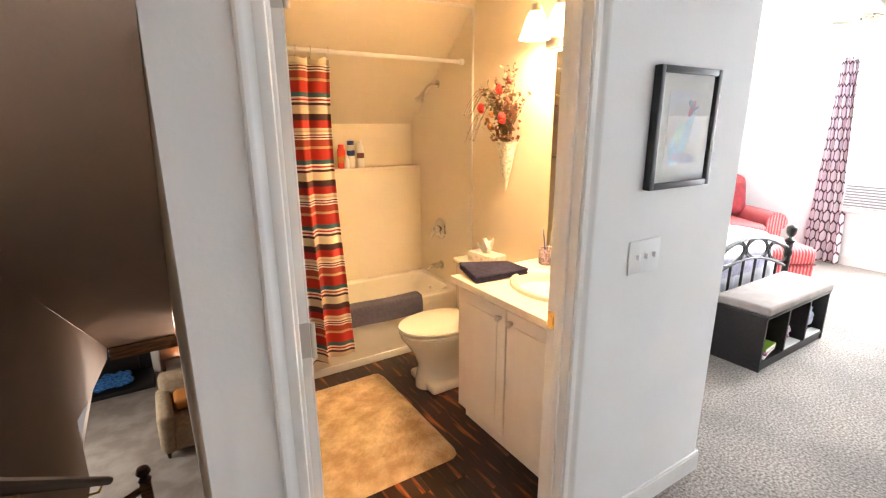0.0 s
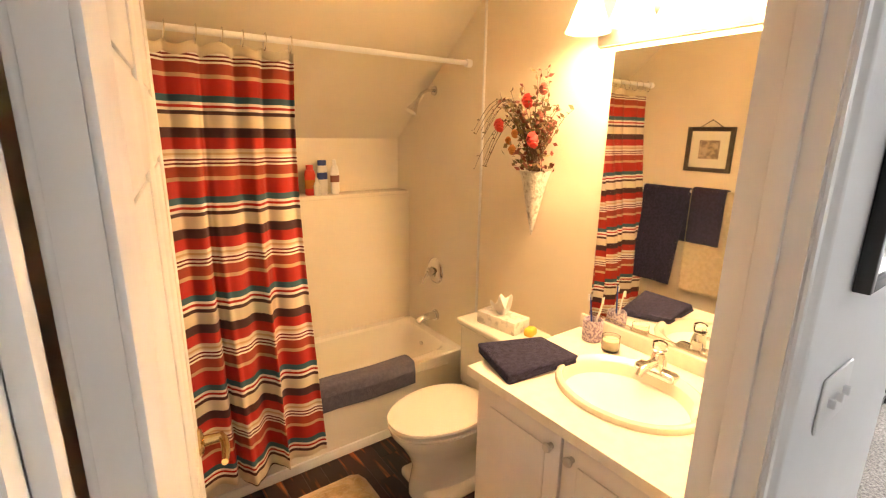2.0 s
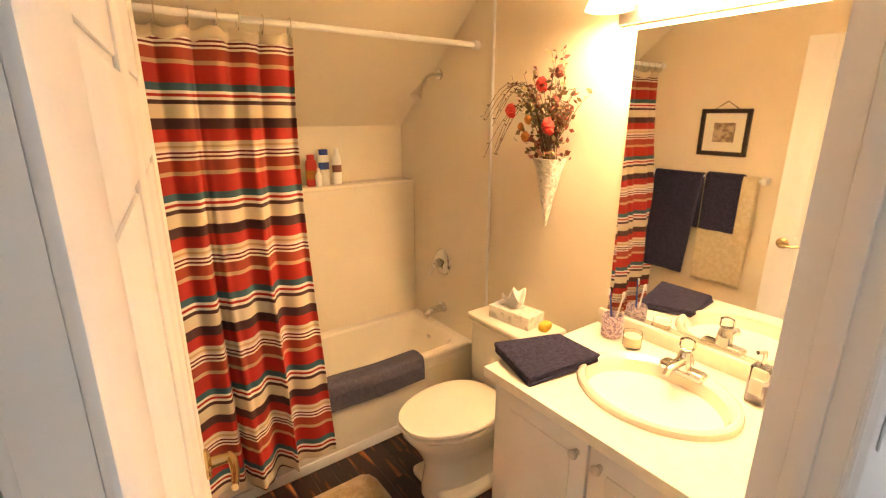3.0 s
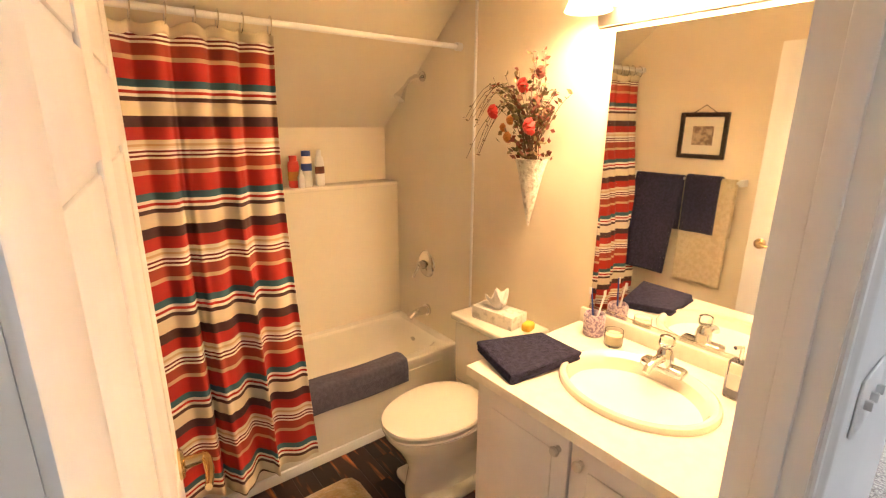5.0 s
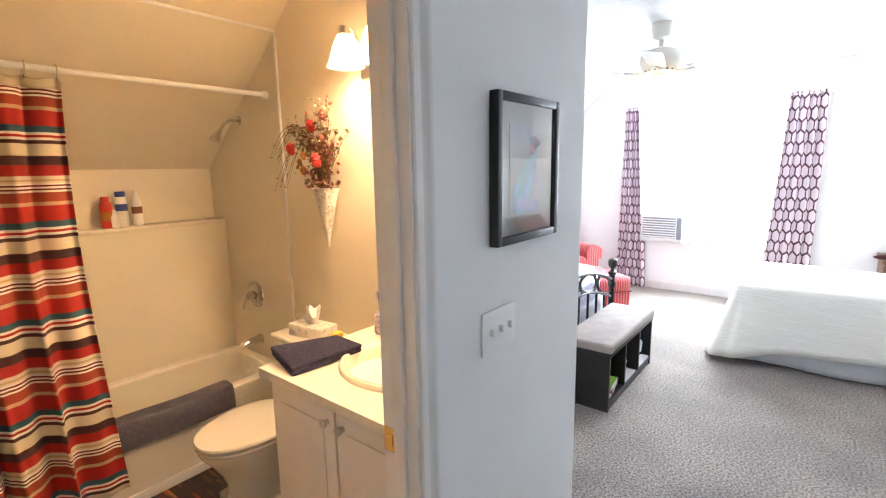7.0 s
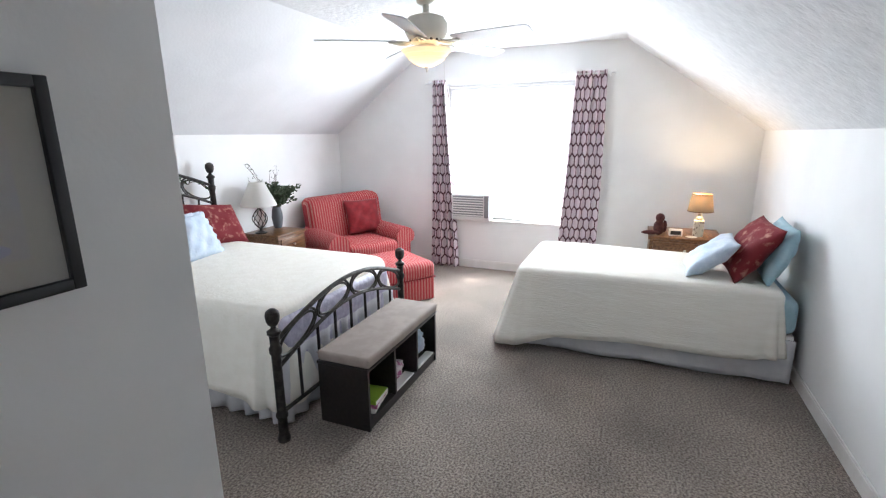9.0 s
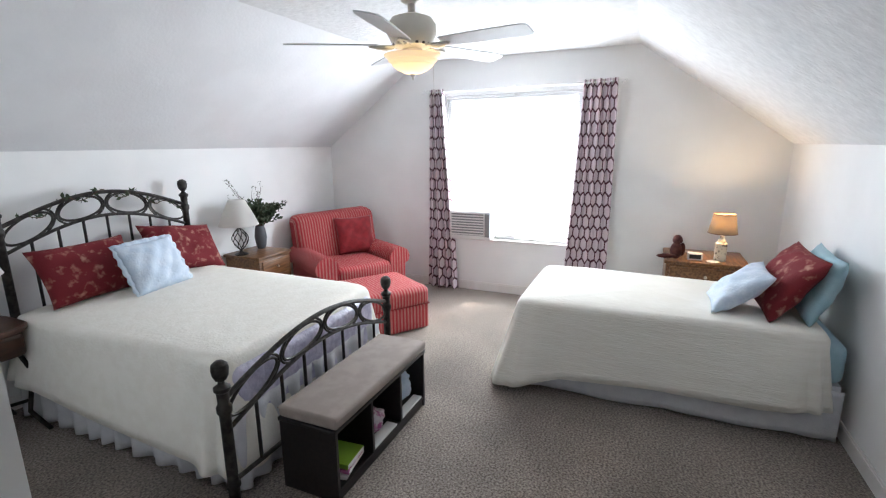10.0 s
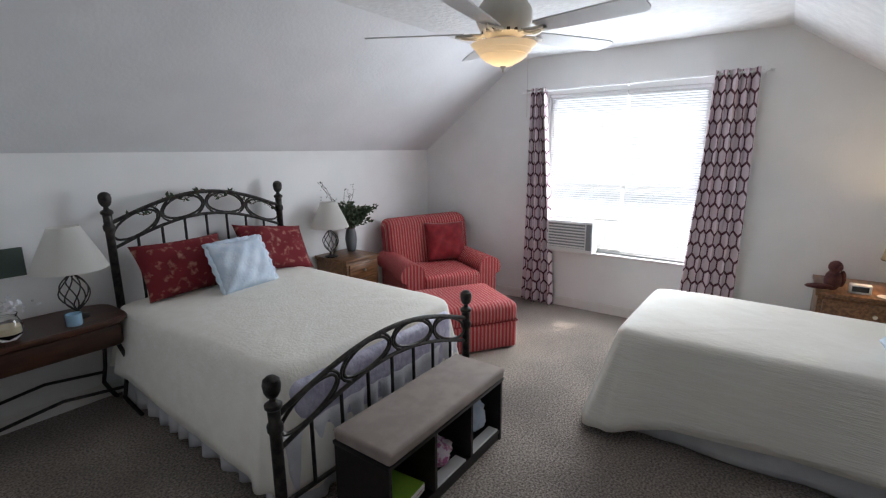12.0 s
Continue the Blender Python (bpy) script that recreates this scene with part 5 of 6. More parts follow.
def drape(y0t, y1t, y0b, y1b, zt, seed):
    rng = random.Random(seed)
    a, c = rng.uniform(0, 6), rng.uniform(0, 6)
    wide = 0.85

    def f(u, v):
        y = (y0t + (y1t - y0t) * u) * (1 - v) + (y0b + (y1b - y0b) * u) * v
        y += 0.018 * math.sin(3.1 * v + c) * v + 0.02 * math.sin(u * 26 + a) * 0.4
        x = 6.87 + (0.030 + 0.012 * v) * math.sin(u * 26 + a + 0.5 * math.sin(2 * v)) + 0.012 * math.sin(u * 11 + c + v)
        return Vector((x, y, zt + 0.03 - (zt + 0.015) * v))

    t = thing("drape", (6.87, (y0t + y1t) / 2, 0.0), "mauve drape with a plum hexagon lattice, grommet top", "curtain", "drapes")
    thick(part("cloth", sheet(110, 60, f, uv=lambda u, v: (u * wide, v * 2.2)), M["drape"], t, angle=180), 0.003)
    for k in range(4):
        p = f(0.12 + 0.25 * k, 0.012)
        part("grommet", tube([(6.87 + 0.022 * math.cos(q), p.y, zt + 0.022 * math.sin(q)) for q in [2 * math.pi * j / 14 for j in range(14)]], 0.004, 6, closed=True), M["nickel"], t)


drape(2.44, 2.62, 2.28, 2.66, 2.228, 3)
drape(0.655, 0.965, 0.64, 1.08, 2.243, 5)

# ---- ceiling fan ----
FC = (4.53, 1.64)
fan = thing("ceiling_fan", (*FC, ZC), "antique white ceiling fan at rest with a lit glass bowl", "ceiling fan")
part("canopy", lathe([(0.035, ZC - 0.085), (0.060, ZC - 0.07), (0.072, ZC - 0.02), (0.074, ZC + 0.032)], (*FC, 0), 24), M["fan_white"], fan)
part("rod", lathe([(0.022, 2.42), (0.022, ZC - 0.07)], (*FC, 0), 14), M["fan_white"], fan)
part("motor", lathe([(0.05, 2.245), (0.112, 2.26), (0.126, 2.29), (0.142, 2.325), (0.140, 2.375), (0.115, 2.41), (0.05, 2.432)], (*FC, 0), 32), M["fan_white"], fan)
for k in range(18):
    a = 2 * math.pi * k / 18
    b = box(-0.009, 0.009, -0.003, 0.003, -0.016, 0.016, 0.002, 1)
    b.transform(pose(FC[0] + 0.114 * math.cos(a), FC[1] + 0.114 * math.sin(a), 2.275, 0, 0, math.degrees(a) + 90))
    part("vent_slot", b, M["brown_frame"], fan)
part("switch_housing", lathe([(0.045, 2.205), (0.055, 2.215), (0.058, 2.245), (0.05, 2.25)], (*FC, 0), 24), M["fan_white"], fan)
part("bowl", lathe([(0.012, 2.108), (0.05, 2.114), (0.088, 2.132), (0.115, 2.152), (0.122, 2.160), (0.120, 2.164), (0.138, 2.178), (0.142, 2.184), (0.140, 2.188), (0.160, 2.203), (0.168, 2.213), (0.155, 2.214), (0.12, 2.18), (0.07, 2.14), (0.0, 2.13)], (*FC, 0), 36), M["bowl_glass"], fan, "lit ribbed alabaster glass bowl")
part("bowl_finial", lathe([(0.0, 2.075), (0.006, 2.08), (0.005, 2.092), (0.014, 2.10), (0.016, 2.112)], (*FC, 0), 14), M["nickel"], fan)
part("pull_chain", tube([(FC[0] + 0.05, FC[1] - 0.03, 2.21), (FC[0] + 0.16, FC[1] - 0.06, 2.19), (FC[0] + 0.165, FC[1] - 0.06, 1.86)], 0.0012, 5), M["nickel"], fan)
for k in range(5):
    a = radians(-26 + 72 * k)
    turn = Matrix.Translation((*FC, 2.265)) @ Matrix.Rotation(a, 4, "Z")
    iron = bmesh.new()
    for s in (1, -1):
        tube([(0.09, 0, 0.0), (0.12, s * 0.03, -0.012), (0.155, s * 0.048, -0.014), (0.20, s * 0.03, -0.012), (0.235, s * 0.006, -0.006)], 0.008, 6, bm=iron)
    tube([(0.09, 0, 0.0), (0.16, 0, -0.02), (0.25, 0, -0.008)], 0.007, 6, bm=iron)
    iron.transform(turn)
    part("blade_iron", iron, M["fan_white"], fan)
    w = [(0.20, 0.052), (0.30, 0.060), (0.55, 0.068), (0.685, 0.068), (0.715, 0.055), (0.722, 0.03)]
    out = [(x, y) for x, y in w] + [(x, -y) for x, y in reversed(w)]
    b = prism(out, 0.007)
    b.transform(turn @ Matrix.Rotation(radians(-12), 4, "X"))
    part("blade", b, M["blade"], fan)
fan.location.z -= 0.032

# ---- iron bed ----
HX0, HX1, HY, FY = 3.268, 4.698, 3.90, 1.975
bed = thing("iron_bed", ((HX0 + HX1) / 2, 2.95, 0.0), "dark wrought-iron bed with arched head and footboard", "bed")


def finial_post(x, y, top):
    b = lathe([(0.034, 0.0), (0.036, 0.02), (0.026, 0.05), (0.026, 0.14), (0.033, 0.15), (0.033, 0.165), (0.025, 0.18), (0.025, top - 0.22), (0.033, top - 0.205), (0.034, top - 0.18), (0.025, top - 0.165), (0.027, top - 0.11),
               (0.036, top - 0.10), (0.036, top - 0.085), (0.016, top - 0.07), (0.013, top - 0.058), (0.024, top - 0.05), (0.034, top - 0.03), (0.038, top), (0.034, top + 0.022), (0.018, top + 0.036), (0.0, top + 0.040)], (x, y, 0), 20)
    return part("post", b, M["iron"], bed)


def bed_end(y, ball, rail_end, rise, band, low, bars, XA=HX0):
    for x in (XA, HX1):
        finial_post(x, y, ball)
    arch = lambda u, z: Vector((XA + (HX1 - XA) * u, y, z + rise * math.sin(math.pi * u)))
    part("arch_rail", tube([arch(k / 28, rail_end) for k in range(29)], 0.0135, 8), M["iron"], bed)
    part("arch_rail", tube([arch(k / 28, rail_end - band) for k in range(29)], 0.0115, 8), M["iron"], bed)
    part("cross_rail", tube([arch(0, low), (HX1, y, low)], 0.012, 8), M["iron"], bed)
    cells = 4
    for k in range(cells):
        u0, u1 = k / cells + 0.012, (k + 1) / cells - 0.012
        pts = []
        for j in range(26):
            a = 2 * math.pi * j / 26
            u = (u0 + u1) / 2 + (u1 - u0) / 2 * 0.98 * math.cos(a)
            p = arch(u, rail_end - band / 2)
            p.z += (band / 2 - 0.008) * math.sin(a)
            pts.append(p)
        part("oval", tube(pts, 0.0085, 6, closed=True), M["iron"], bed)
    for k in range(1, cells):
        for s in (1, -1):
            pts = []
            for j in range(9):
                f = j / 8
                p = arch(k / cells + s * (0.05 * (2 * f - 1) ** 2 + 0.004), rail_end - band * f)
                pts.append(p)
            part("scroll", tube(pts, 0.008, 6), M["iron"], bed)
    for k in range(1, bars + 1):
        u = k / (bars + 1)
        part("bar", tube([arch(u, rail_end - band), (XA + (HX1 - XA) * u, y, low)], 0.0095, 7), M["iron"], bed)


bed_end(HY, 1.37, 1.20, 0.165, 0.165, 0.42, 7, 3.425)
bed_end(FY, 0.735, 0.585, 0.165, 0.155, 0.17, 7)
for x in (HX0 + 0.125, HX1 - 0.02):
    part("side_rail", box(x - 0.015, x + 0.015, FY + 0.085, HY, 0.20, 0.26, 0.004), M["iron"], bed)
mt = solo("mattress", box(HX0 + 0.15, HX1 - 0.035, FY + 0.075, HY - 0.08, 0.26, 0.64, 0.06, 4), M["satin"], "lilac-white quilted mattress on the iron bed", "mattress")


def iron_foot(x, y):
    e = min(1.0, max(0.0, (y - FY - 0.1) / 0.35))
    if y < FY + 0.09 and HX0 + 0.12 < x < HX1 - 0.12:
        return 0.47
    q = min(1.0, max(0.0, (y - FY) / (HY - FY)))
    return 0.08 + 0.23 * q ** 0.6 + 0.012 * math.sin(6 * y)


thick(solo("bedspread", cover(HX0 + 0.085, HX1 + 0.03, FY + 0.115, HY - 0.06, 0.705, iron_foot, wave=0.020, flare=0.075, folds=13, corner=0.03, side=-1), M["spread"], "ivory matelasse bedspread over the iron bed", "bedspread", angle=180), 0.006)


def ruffle(points, z0, z1, amp, pitch):
    """A pleated skirt along a run of points."""
    pts = [Vector((*p, 0)) for p in points]
    length = sum((b - a).length for a, b in zip(pts, pts[1:]))

    def f(u, v):
        s = u * length
        for a, c in zip(pts, pts[1:]):
            d = (c - a).length
            if s <= d + 1e-6:
                break
            s -= d
        t = (c - a).normalized()
        nrm = Vector((t.y, -t.x, 0))
        p = a + t * s + nrm * amp * (0.3 + v) * (0.5 + noise.noise((u * length * 2.3, z1, 3.0)) + 0.4) * math.sin(u * length / pitch * 2 * math.pi + 2.4 * math.sin(u * length * 3.1) + 1.3 * math.sin(u * length * 7.7))
        return Vector((p.x, p.y, z1 + (z0 - z1) * v + 0.006 * math.sin(u * length * 9)))
    return sheet(int(length / pitch * 8), 8, f)


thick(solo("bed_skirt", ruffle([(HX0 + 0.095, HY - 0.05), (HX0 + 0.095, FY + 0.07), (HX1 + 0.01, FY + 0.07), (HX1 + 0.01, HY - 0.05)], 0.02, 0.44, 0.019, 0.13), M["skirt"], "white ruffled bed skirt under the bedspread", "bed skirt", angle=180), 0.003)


def cushion(name, w, h, t, seed, mat, label, m, cat="pillow", group=""):
    b = pillow(w, h, t, seed)
    b.transform(m)
    return solo(name, b, mat, label, cat, group, angle=180)


cushion("pillow", 0.62, 0.40, 0.17, 1, M["red_floral"], "dark red floral pillow leaning on the headboard", pose(3.79, 3.60, 0.71, -30, 0, 3), group="red floral pillows")
cushion("pillow", 0.62, 0.42, 0.17, 2, M["red_floral"], "dark red floral pillow leaning on the headboard", pose(4.50, 3.64, 0.71, -36, 8, -3), group="red floral pillows")
cushion("pillow", 0.44, 0.37, 0.15, 3, M["pale_blue"], "pale blue ruffled square pillow", pose(4.07, 3.37, 0.705, -28, 0, 6))
edge = bmesh.new()
pts = [Vector((x, 0, z)) for x, z in [(-0.22 + 0.44 * k / 20, 0.0) for k in range(20)] + [(0.22, 0.37 * k / 20) for k in range(20)] + [(0.22 - 0.44 * k / 20, 0.37) for k in range(20)] + [(-0.22, 0.37 - 0.37 * k / 20) for k in range(20)]]
loop = len(pts)
ring0, ring1 = [], []
for k, p in enumerate(pts):
    d = (p - Vector((0, 0, 0.185)))
    ring0.append(edge.verts.new(p - d * 0.16))
    ring1.append(edge.verts.new(p + d.normalized() * 0.018 + Vector((0, 0.010 * math.sin(k * 1.9), 0))))
for k in range(loop):
    edge.faces.new((ring0[k], ring0[(k + 1) % loop], ring1[(k + 1) % loop], ring1[k]))
edge.transform(pose(4.07, 3.37, 0.705, -28, 0, 6))
blue = [o for o in bpy.data.objects if o.name.startswith("pillow")][-1]
fr = new("ruffle", finish("ruffle", edge, M["pale_blue"], angle=180))
fr.parent = blue
thick(fr, 0.002)

# greenery wound along the headboard
rng = random.Random(8)
vine, vl_ = bmesh.new(), bmesh.new()
pts = [Vector((3.49 + (HX1 - 3.59) * k / 40, HY + 0.02 * math.sin(k * 0.9), 1.19 + 0.165 * math.sin(math.pi * k / 40) + 0.03 * math.sin(k * 0.7))) for k in range(41)]
tube(pts, 0.003, 5, bm=vine)
for p in pts[1:]:
    for j in range(3 if rng.random() < 0.6 else 1):
        leaf(vl_, p, (rng.uniform(-1, 1), rng.uniform(-1, 0.4), rng.uniform(-0.4, 1)), rng.uniform(0.02, 0.05), 0.25)
garland = thing("garland", (HX0 + 0.7, HY, 1.3), "thin leafy green garland wound along the headboard", "garland")
part("vine", vine, M["twig"], garland)
part("leaves", vl_, M["green_leaf"], garland)["kind"] = "stuff"

# ---- storage bench ----
BXA, BXB, BYA, BYB = 3.50, 4.455, 1.565, 1.895
bench = thing("storage_bench", ((BXA + BXB) / 2, 1.73, 0.0), "black-brown storage bench with three cubbies at the bed foot", "bench")
for x in (BXA, BXA + 0.313, BXA + 0.626, BXB - 0.02):
    end = x in (BXA, BXB - 0.02)
    part("side_panel" if end else "divider", box(x, x + 0.02, BYA, BYB, 0.0 if end else 0.065, 0.37, 0.0015, 1), M["espresso"], bench)
part("bottom", box(BXA + 0.02, BXB - 0.02, BYA + 0.004, BYB, 0.045, 0.065, 0.001, 1), M["espresso"], bench)
part("plinth", box(BXA + 0.02, BXB - 0.02, BYA + 0.01, BYA + 0.025, 0.0, 0.045), M["espresso"], bench)
part("back", box(BXA + 0.02, BXB - 0.02, BYB - 0.008, BYB - 0.001, 0.0655, 0.37), M["espresso"], bench)
part("top", box(BXA - 0.006, BXB + 0.006, BYA - 0.006, BYB + 0.003, 0.37, 0.39, 0.003), M["espresso"], bench)
cu = part("cushion", box(BXA - 0.004, BXB + 0.004, BYA - 0.012, BYB, 0.390, 0.452, 0.018, 4), M["cushion"], bench, "taupe cloth cushion")
part("piping", tube([(BXA, BYA - 0.010, 0.438), (BXB, BYA - 0.010, 0.438), (BXB, BYB, 0.438), (BXA, BYB, 0.438)], 0.003, 5, closed=True), M["cushion"], cu)
for x, z, w, h, d, m, lb in ((3.655, 0.066, 0.19, 0.020, 0.20, "paper", "pale book lying in the bench"), (3.67, 0.087, 0.18, 0.018, 0.22, "pink_paper", "patterned book lying in the bench"), (3.68, 0.106, 0.17, 0.026, 0.21, "green_paper", "green book lying in the bench")):
    t = thing("book", (x, 1.70, z), lb, "book", "books in the bench")
    b = box(-w / 2, w / 2, -d / 2, d / 2, 0, h, 0.001, 1)
    b.transform(pose(x, 1.695, z, 0, 0, 12 * math.sin(40 * x)))
    part("cover", b, M[m], t)
    b = box(-w / 2 + 0.003, w / 2 - 0.003, -d / 2 - 0.0015, d / 2 - 0.004, 0.003, h - 0.003)
    b.transform(pose(x, 1.695, z, 0, 0, 12 * math.sin(40 * x)))
    part("pages", b, M["paper"], t)


def bundle(place, size, mat, label, seed):
    b = bmesh.new()
    bmesh.ops.create_icosphere(b, subdivisions=4, radius=1)
    for v in b.verts:
        n_ = noise.noise(v.co * 2.1 + Vector((seed, 0, 0))) * 0.35 + noise.noise(v.co * 5 + Vector((0, seed, 0))) * 0.13
        v.co *= 1 + n_
        v.co = Vector((v.co.x * size[0], v.co.y * size[1], v.co.z * size[2]))
    lowest = min(v.co.z for v in b.verts)
    b.transform(Matrix.Translation((place[0], place[1], place[2] - lowest)))
    return solo("garment", b, mat, label, "clothing", angle=180)


bundle((3.97, 1.70, 0.066), (0.105, 0.09, 0.06), M["pink_paper"], "crumpled pink and white clothing in the bench", 3)
bundle((4.29, 1.70, 0.066), (0.10, 0.10, 0.11), M["pale_blue"], "rolled pale blue cloth in the bench", 9)
sheetp = box(3.84, 4.09, 1.572, 1.64, 0.066, 0.076, 0.001, 1)
solo("folder", sheetp, M["paper"], "white papers at the front of the bench cubby", "papers")
solo("folder", box(4.15, 4.42, 1.572, 1.63, 0.066, 0.078, 0.001, 1), M["paper"], "white papers at the front of the bench cubby", "papers")

# ---- armchair and ottoman ----
chair = thing("armchair", (0, 0, 0), "red and cream ticking-striped armchair with rolled arms", "armchair", own=pose(6.16, 3.30, 0.0, 0, 0, -30))
W2 = 0.495
part("base", box(-W2 + 0.03, W2 - 0.03, -0.36, 0.40, 0.05, 0.30, 0.03, 3), M["stripe_x"], chair)
part("seat", box(-0.31, 0.31, -0.42, 0.26, 0.29, 0.46, 0.055, 4), M["stripe_x"], chair)
b = box(-0.465, 0.50, 0.16, 0.44, 0.28, 0.94, 0.09, 4)
for v in b.verts:
    v.co.y += 0.22 * (v.co.z - 0.3)
    v.co.z += 0.03 * math.cos(v.co.x * 3.2) + (0.02 * math.sin(v.co.x * 9 + 1) + 0.05 * v.co.x) * (v.co.z > 0.7)
part("backrest", b, M["stripe_x"], chair)
for s in (1, -1):
    b = bmesh.new()
    prof = [(-0.10, 0.05), (0.09, 0.05), (0.09, 0.40)] + [(0.025 + 0.125 * math.cos(a), 0.475 + 0.115 * math.sin(a)) for a in [radians(-28 + 26 * k) for k in range(10)]] + [(-0.10, 0.40)]
    arm = prism([(x * s, z) for x, z in prof], 0.82)
    arm.transform(Matrix(((1, 0, 0, s * (W2 - 0.10)), (0, 0, 1, -0.40), (0, 1, 0, 0), (0, 0, 0, 1))))
    bmesh.ops.bevel(arm, geom=[e for e in arm.edges if e.calc_face_angle(0) > 1.3 and abs(e.verts[0].co.y - e.verts[1].co.y) < 0.01], offset=0.018, segments=3, affect="EDGES")
    part("arm", arm, M["stripe_xy"], chair)
b = ruffle([(-W2 + 0.01, -0.38), (W2 - 0.01, -0.38)], 0.01, 0.16, 0.004, 0.2)
thick(part("skirt", b, M["stripe_x"], chair, angle=180), 0.004)
cushion("throw_pillow", 0.45, 0.43, 0.15, 7, M["red_velvet"], "crimson velvet throw pillow on the striped armchair", pose(6.16, 3.30, 0.0, 0, 0, -30) @ pose(0.17, 0.10, 0.47, -20, 0, -6))
ott = thing("ottoman", (0, 0, 0), "red and cream striped ottoman before the armchair", "ottoman", own=pose(5.56, 2.57, 0.0, 0, 0, -34))
part("cushion", box(-0.375, 0.375, -0.335, 0.335, 0.22, 0.41, 0.065, 5), M["stripe_x"], ott)
part("skirt", box(-0.36, 0.36, -0.32, 0.32, 0.01, 0.24, 0.015, 3), M["stripe_xy"], ott)
part("welt", tube([(-0.365, -0.325, 0.245), (0.365, -0.325, 0.245), (0.365, 0.325, 0.245), (-0.365, 0.325, 0.245)], 0.007, 6, closed=True), M["red_velvet"], ott)

# ---- nightstands and lamps ----
def nightstand(x0, x1, y0, y1, h, mat, face, label):
    t = thing("nightstand", ((x0 + x1) / 2, (y0 + y1) / 2, 0.0), label, "nightstand")
    part("top", box(x0 - 0.015, x1 + 0.015, y0 - 0.015, y1 + 0.015, h - 0.028, h, 0.006), mat, t)
    part("body", box(x0, x1, y0, y1, 0.08, h - 0.028, 0.003), mat, t)
    for x in (x0 + 0.02, x1 - 0.02):
        for y in (y0 + 0.02, y1 - 0.02):
            part("leg", box(x - 0.02, x + 0.02, y - 0.02, y + 0.02, 0.0, 0.085, 0.003), mat, t)
    for z0, z1 in ((h - 0.19, h - 0.05), (h - 0.36, h - 0.21)):
        if face == "y":
            d = part("drawer", box(x0 + 0.03, x1 - 0.03, y0 - 0.014, y0, z0, z1, 0.005), mat, t)
            k = lathe([(0.006, 0), (0.006, -0.012), (0.014, -0.018), (0.012, -0.026), (0.0, -0.028)], ((x0 + x1) / 2, y0 - 0.014, (z0 + z1) / 2), 12, axis="y")
        else:
            d = part("drawer", box(x0 - 0.014, x0, y0 + 0.03, y1 - 0.03, z0, z1, 0.005), mat, t)
            k = lathe([(0.006, 0), (0.006, -0.012), (0.014, -0.018), (0.012, -0.026), (0.0, -0.028)], (x0 - 0.014, (y0 + y1) / 2, (z0 + z1) / 2), 12, axis="x")
        part("knob", k, M["nickel"], d, "round metal knob")
    return t


nightstand(5.14, 5.55, 3.58, 4.00, 0.66, M["oak"], "y", "oak nightstand with drawers between bed and armchair")
nightstand(6.36, 6.90, -0.50, 0.12, 0.67, M["oak"], "x", "honey oak nightstand beside the twin bed")


def cage_lamp(x, y, z, size, label):
    w = 0.80 * size
    t = thing("table_lamp", (x, y, z), label, "lamp", "iron cage lamps")
    part("foot", lathe([(0.06, 0), (0.062, 0.012), (0.03, 0.02), (0.014, 0.03), (0.012, 0.05)], (x, y, z), 18), M["iron"], t)
    for k in range(8):
        a = 2 * math.pi * k / 8
        pts = []
        for j in range(13):
            f = j / 12
            r = 0.010 + 0.052 * math.sin(math.pi * f) ** 0.9 * size
            q = a + 1.5 * f
            pts.append((x + r * math.cos(q), y + r * math.sin(q), z + 0.05 + 0.17 * size * f))
        part("cage_bar", tube(pts, 0.004, 5), M["iron"], t)
    top = 0.05 + 0.17 * size
    part("stem", lathe([(0.014, top), (0.014, top + 0.02), (0.007, top + 0.025), (0.007, top + 0.09)], (x, y, z), 12), M["iron"], t)
    part("shade", lathe([(0.185 * w, top + 0.03), (0.15 * w, top + 0.03 + 0.085 * w), (0.10 * w, top + 0.03 + 0.19 * w), (0.075 * w, top + 0.03 + 0.245 * w)], (x, y, z), 30, caps=False), M["shade"], t, "white linen cone shade")
    return t


cage_lamp(5.19, 3.84, 0.66, 1.22, "unlit iron cage lamp with a white cone shade beside the armchair")
cage_lamp(3.15, 3.76, 0.68, 1.30, "iron cage lamp with a white cone shade on the end table")

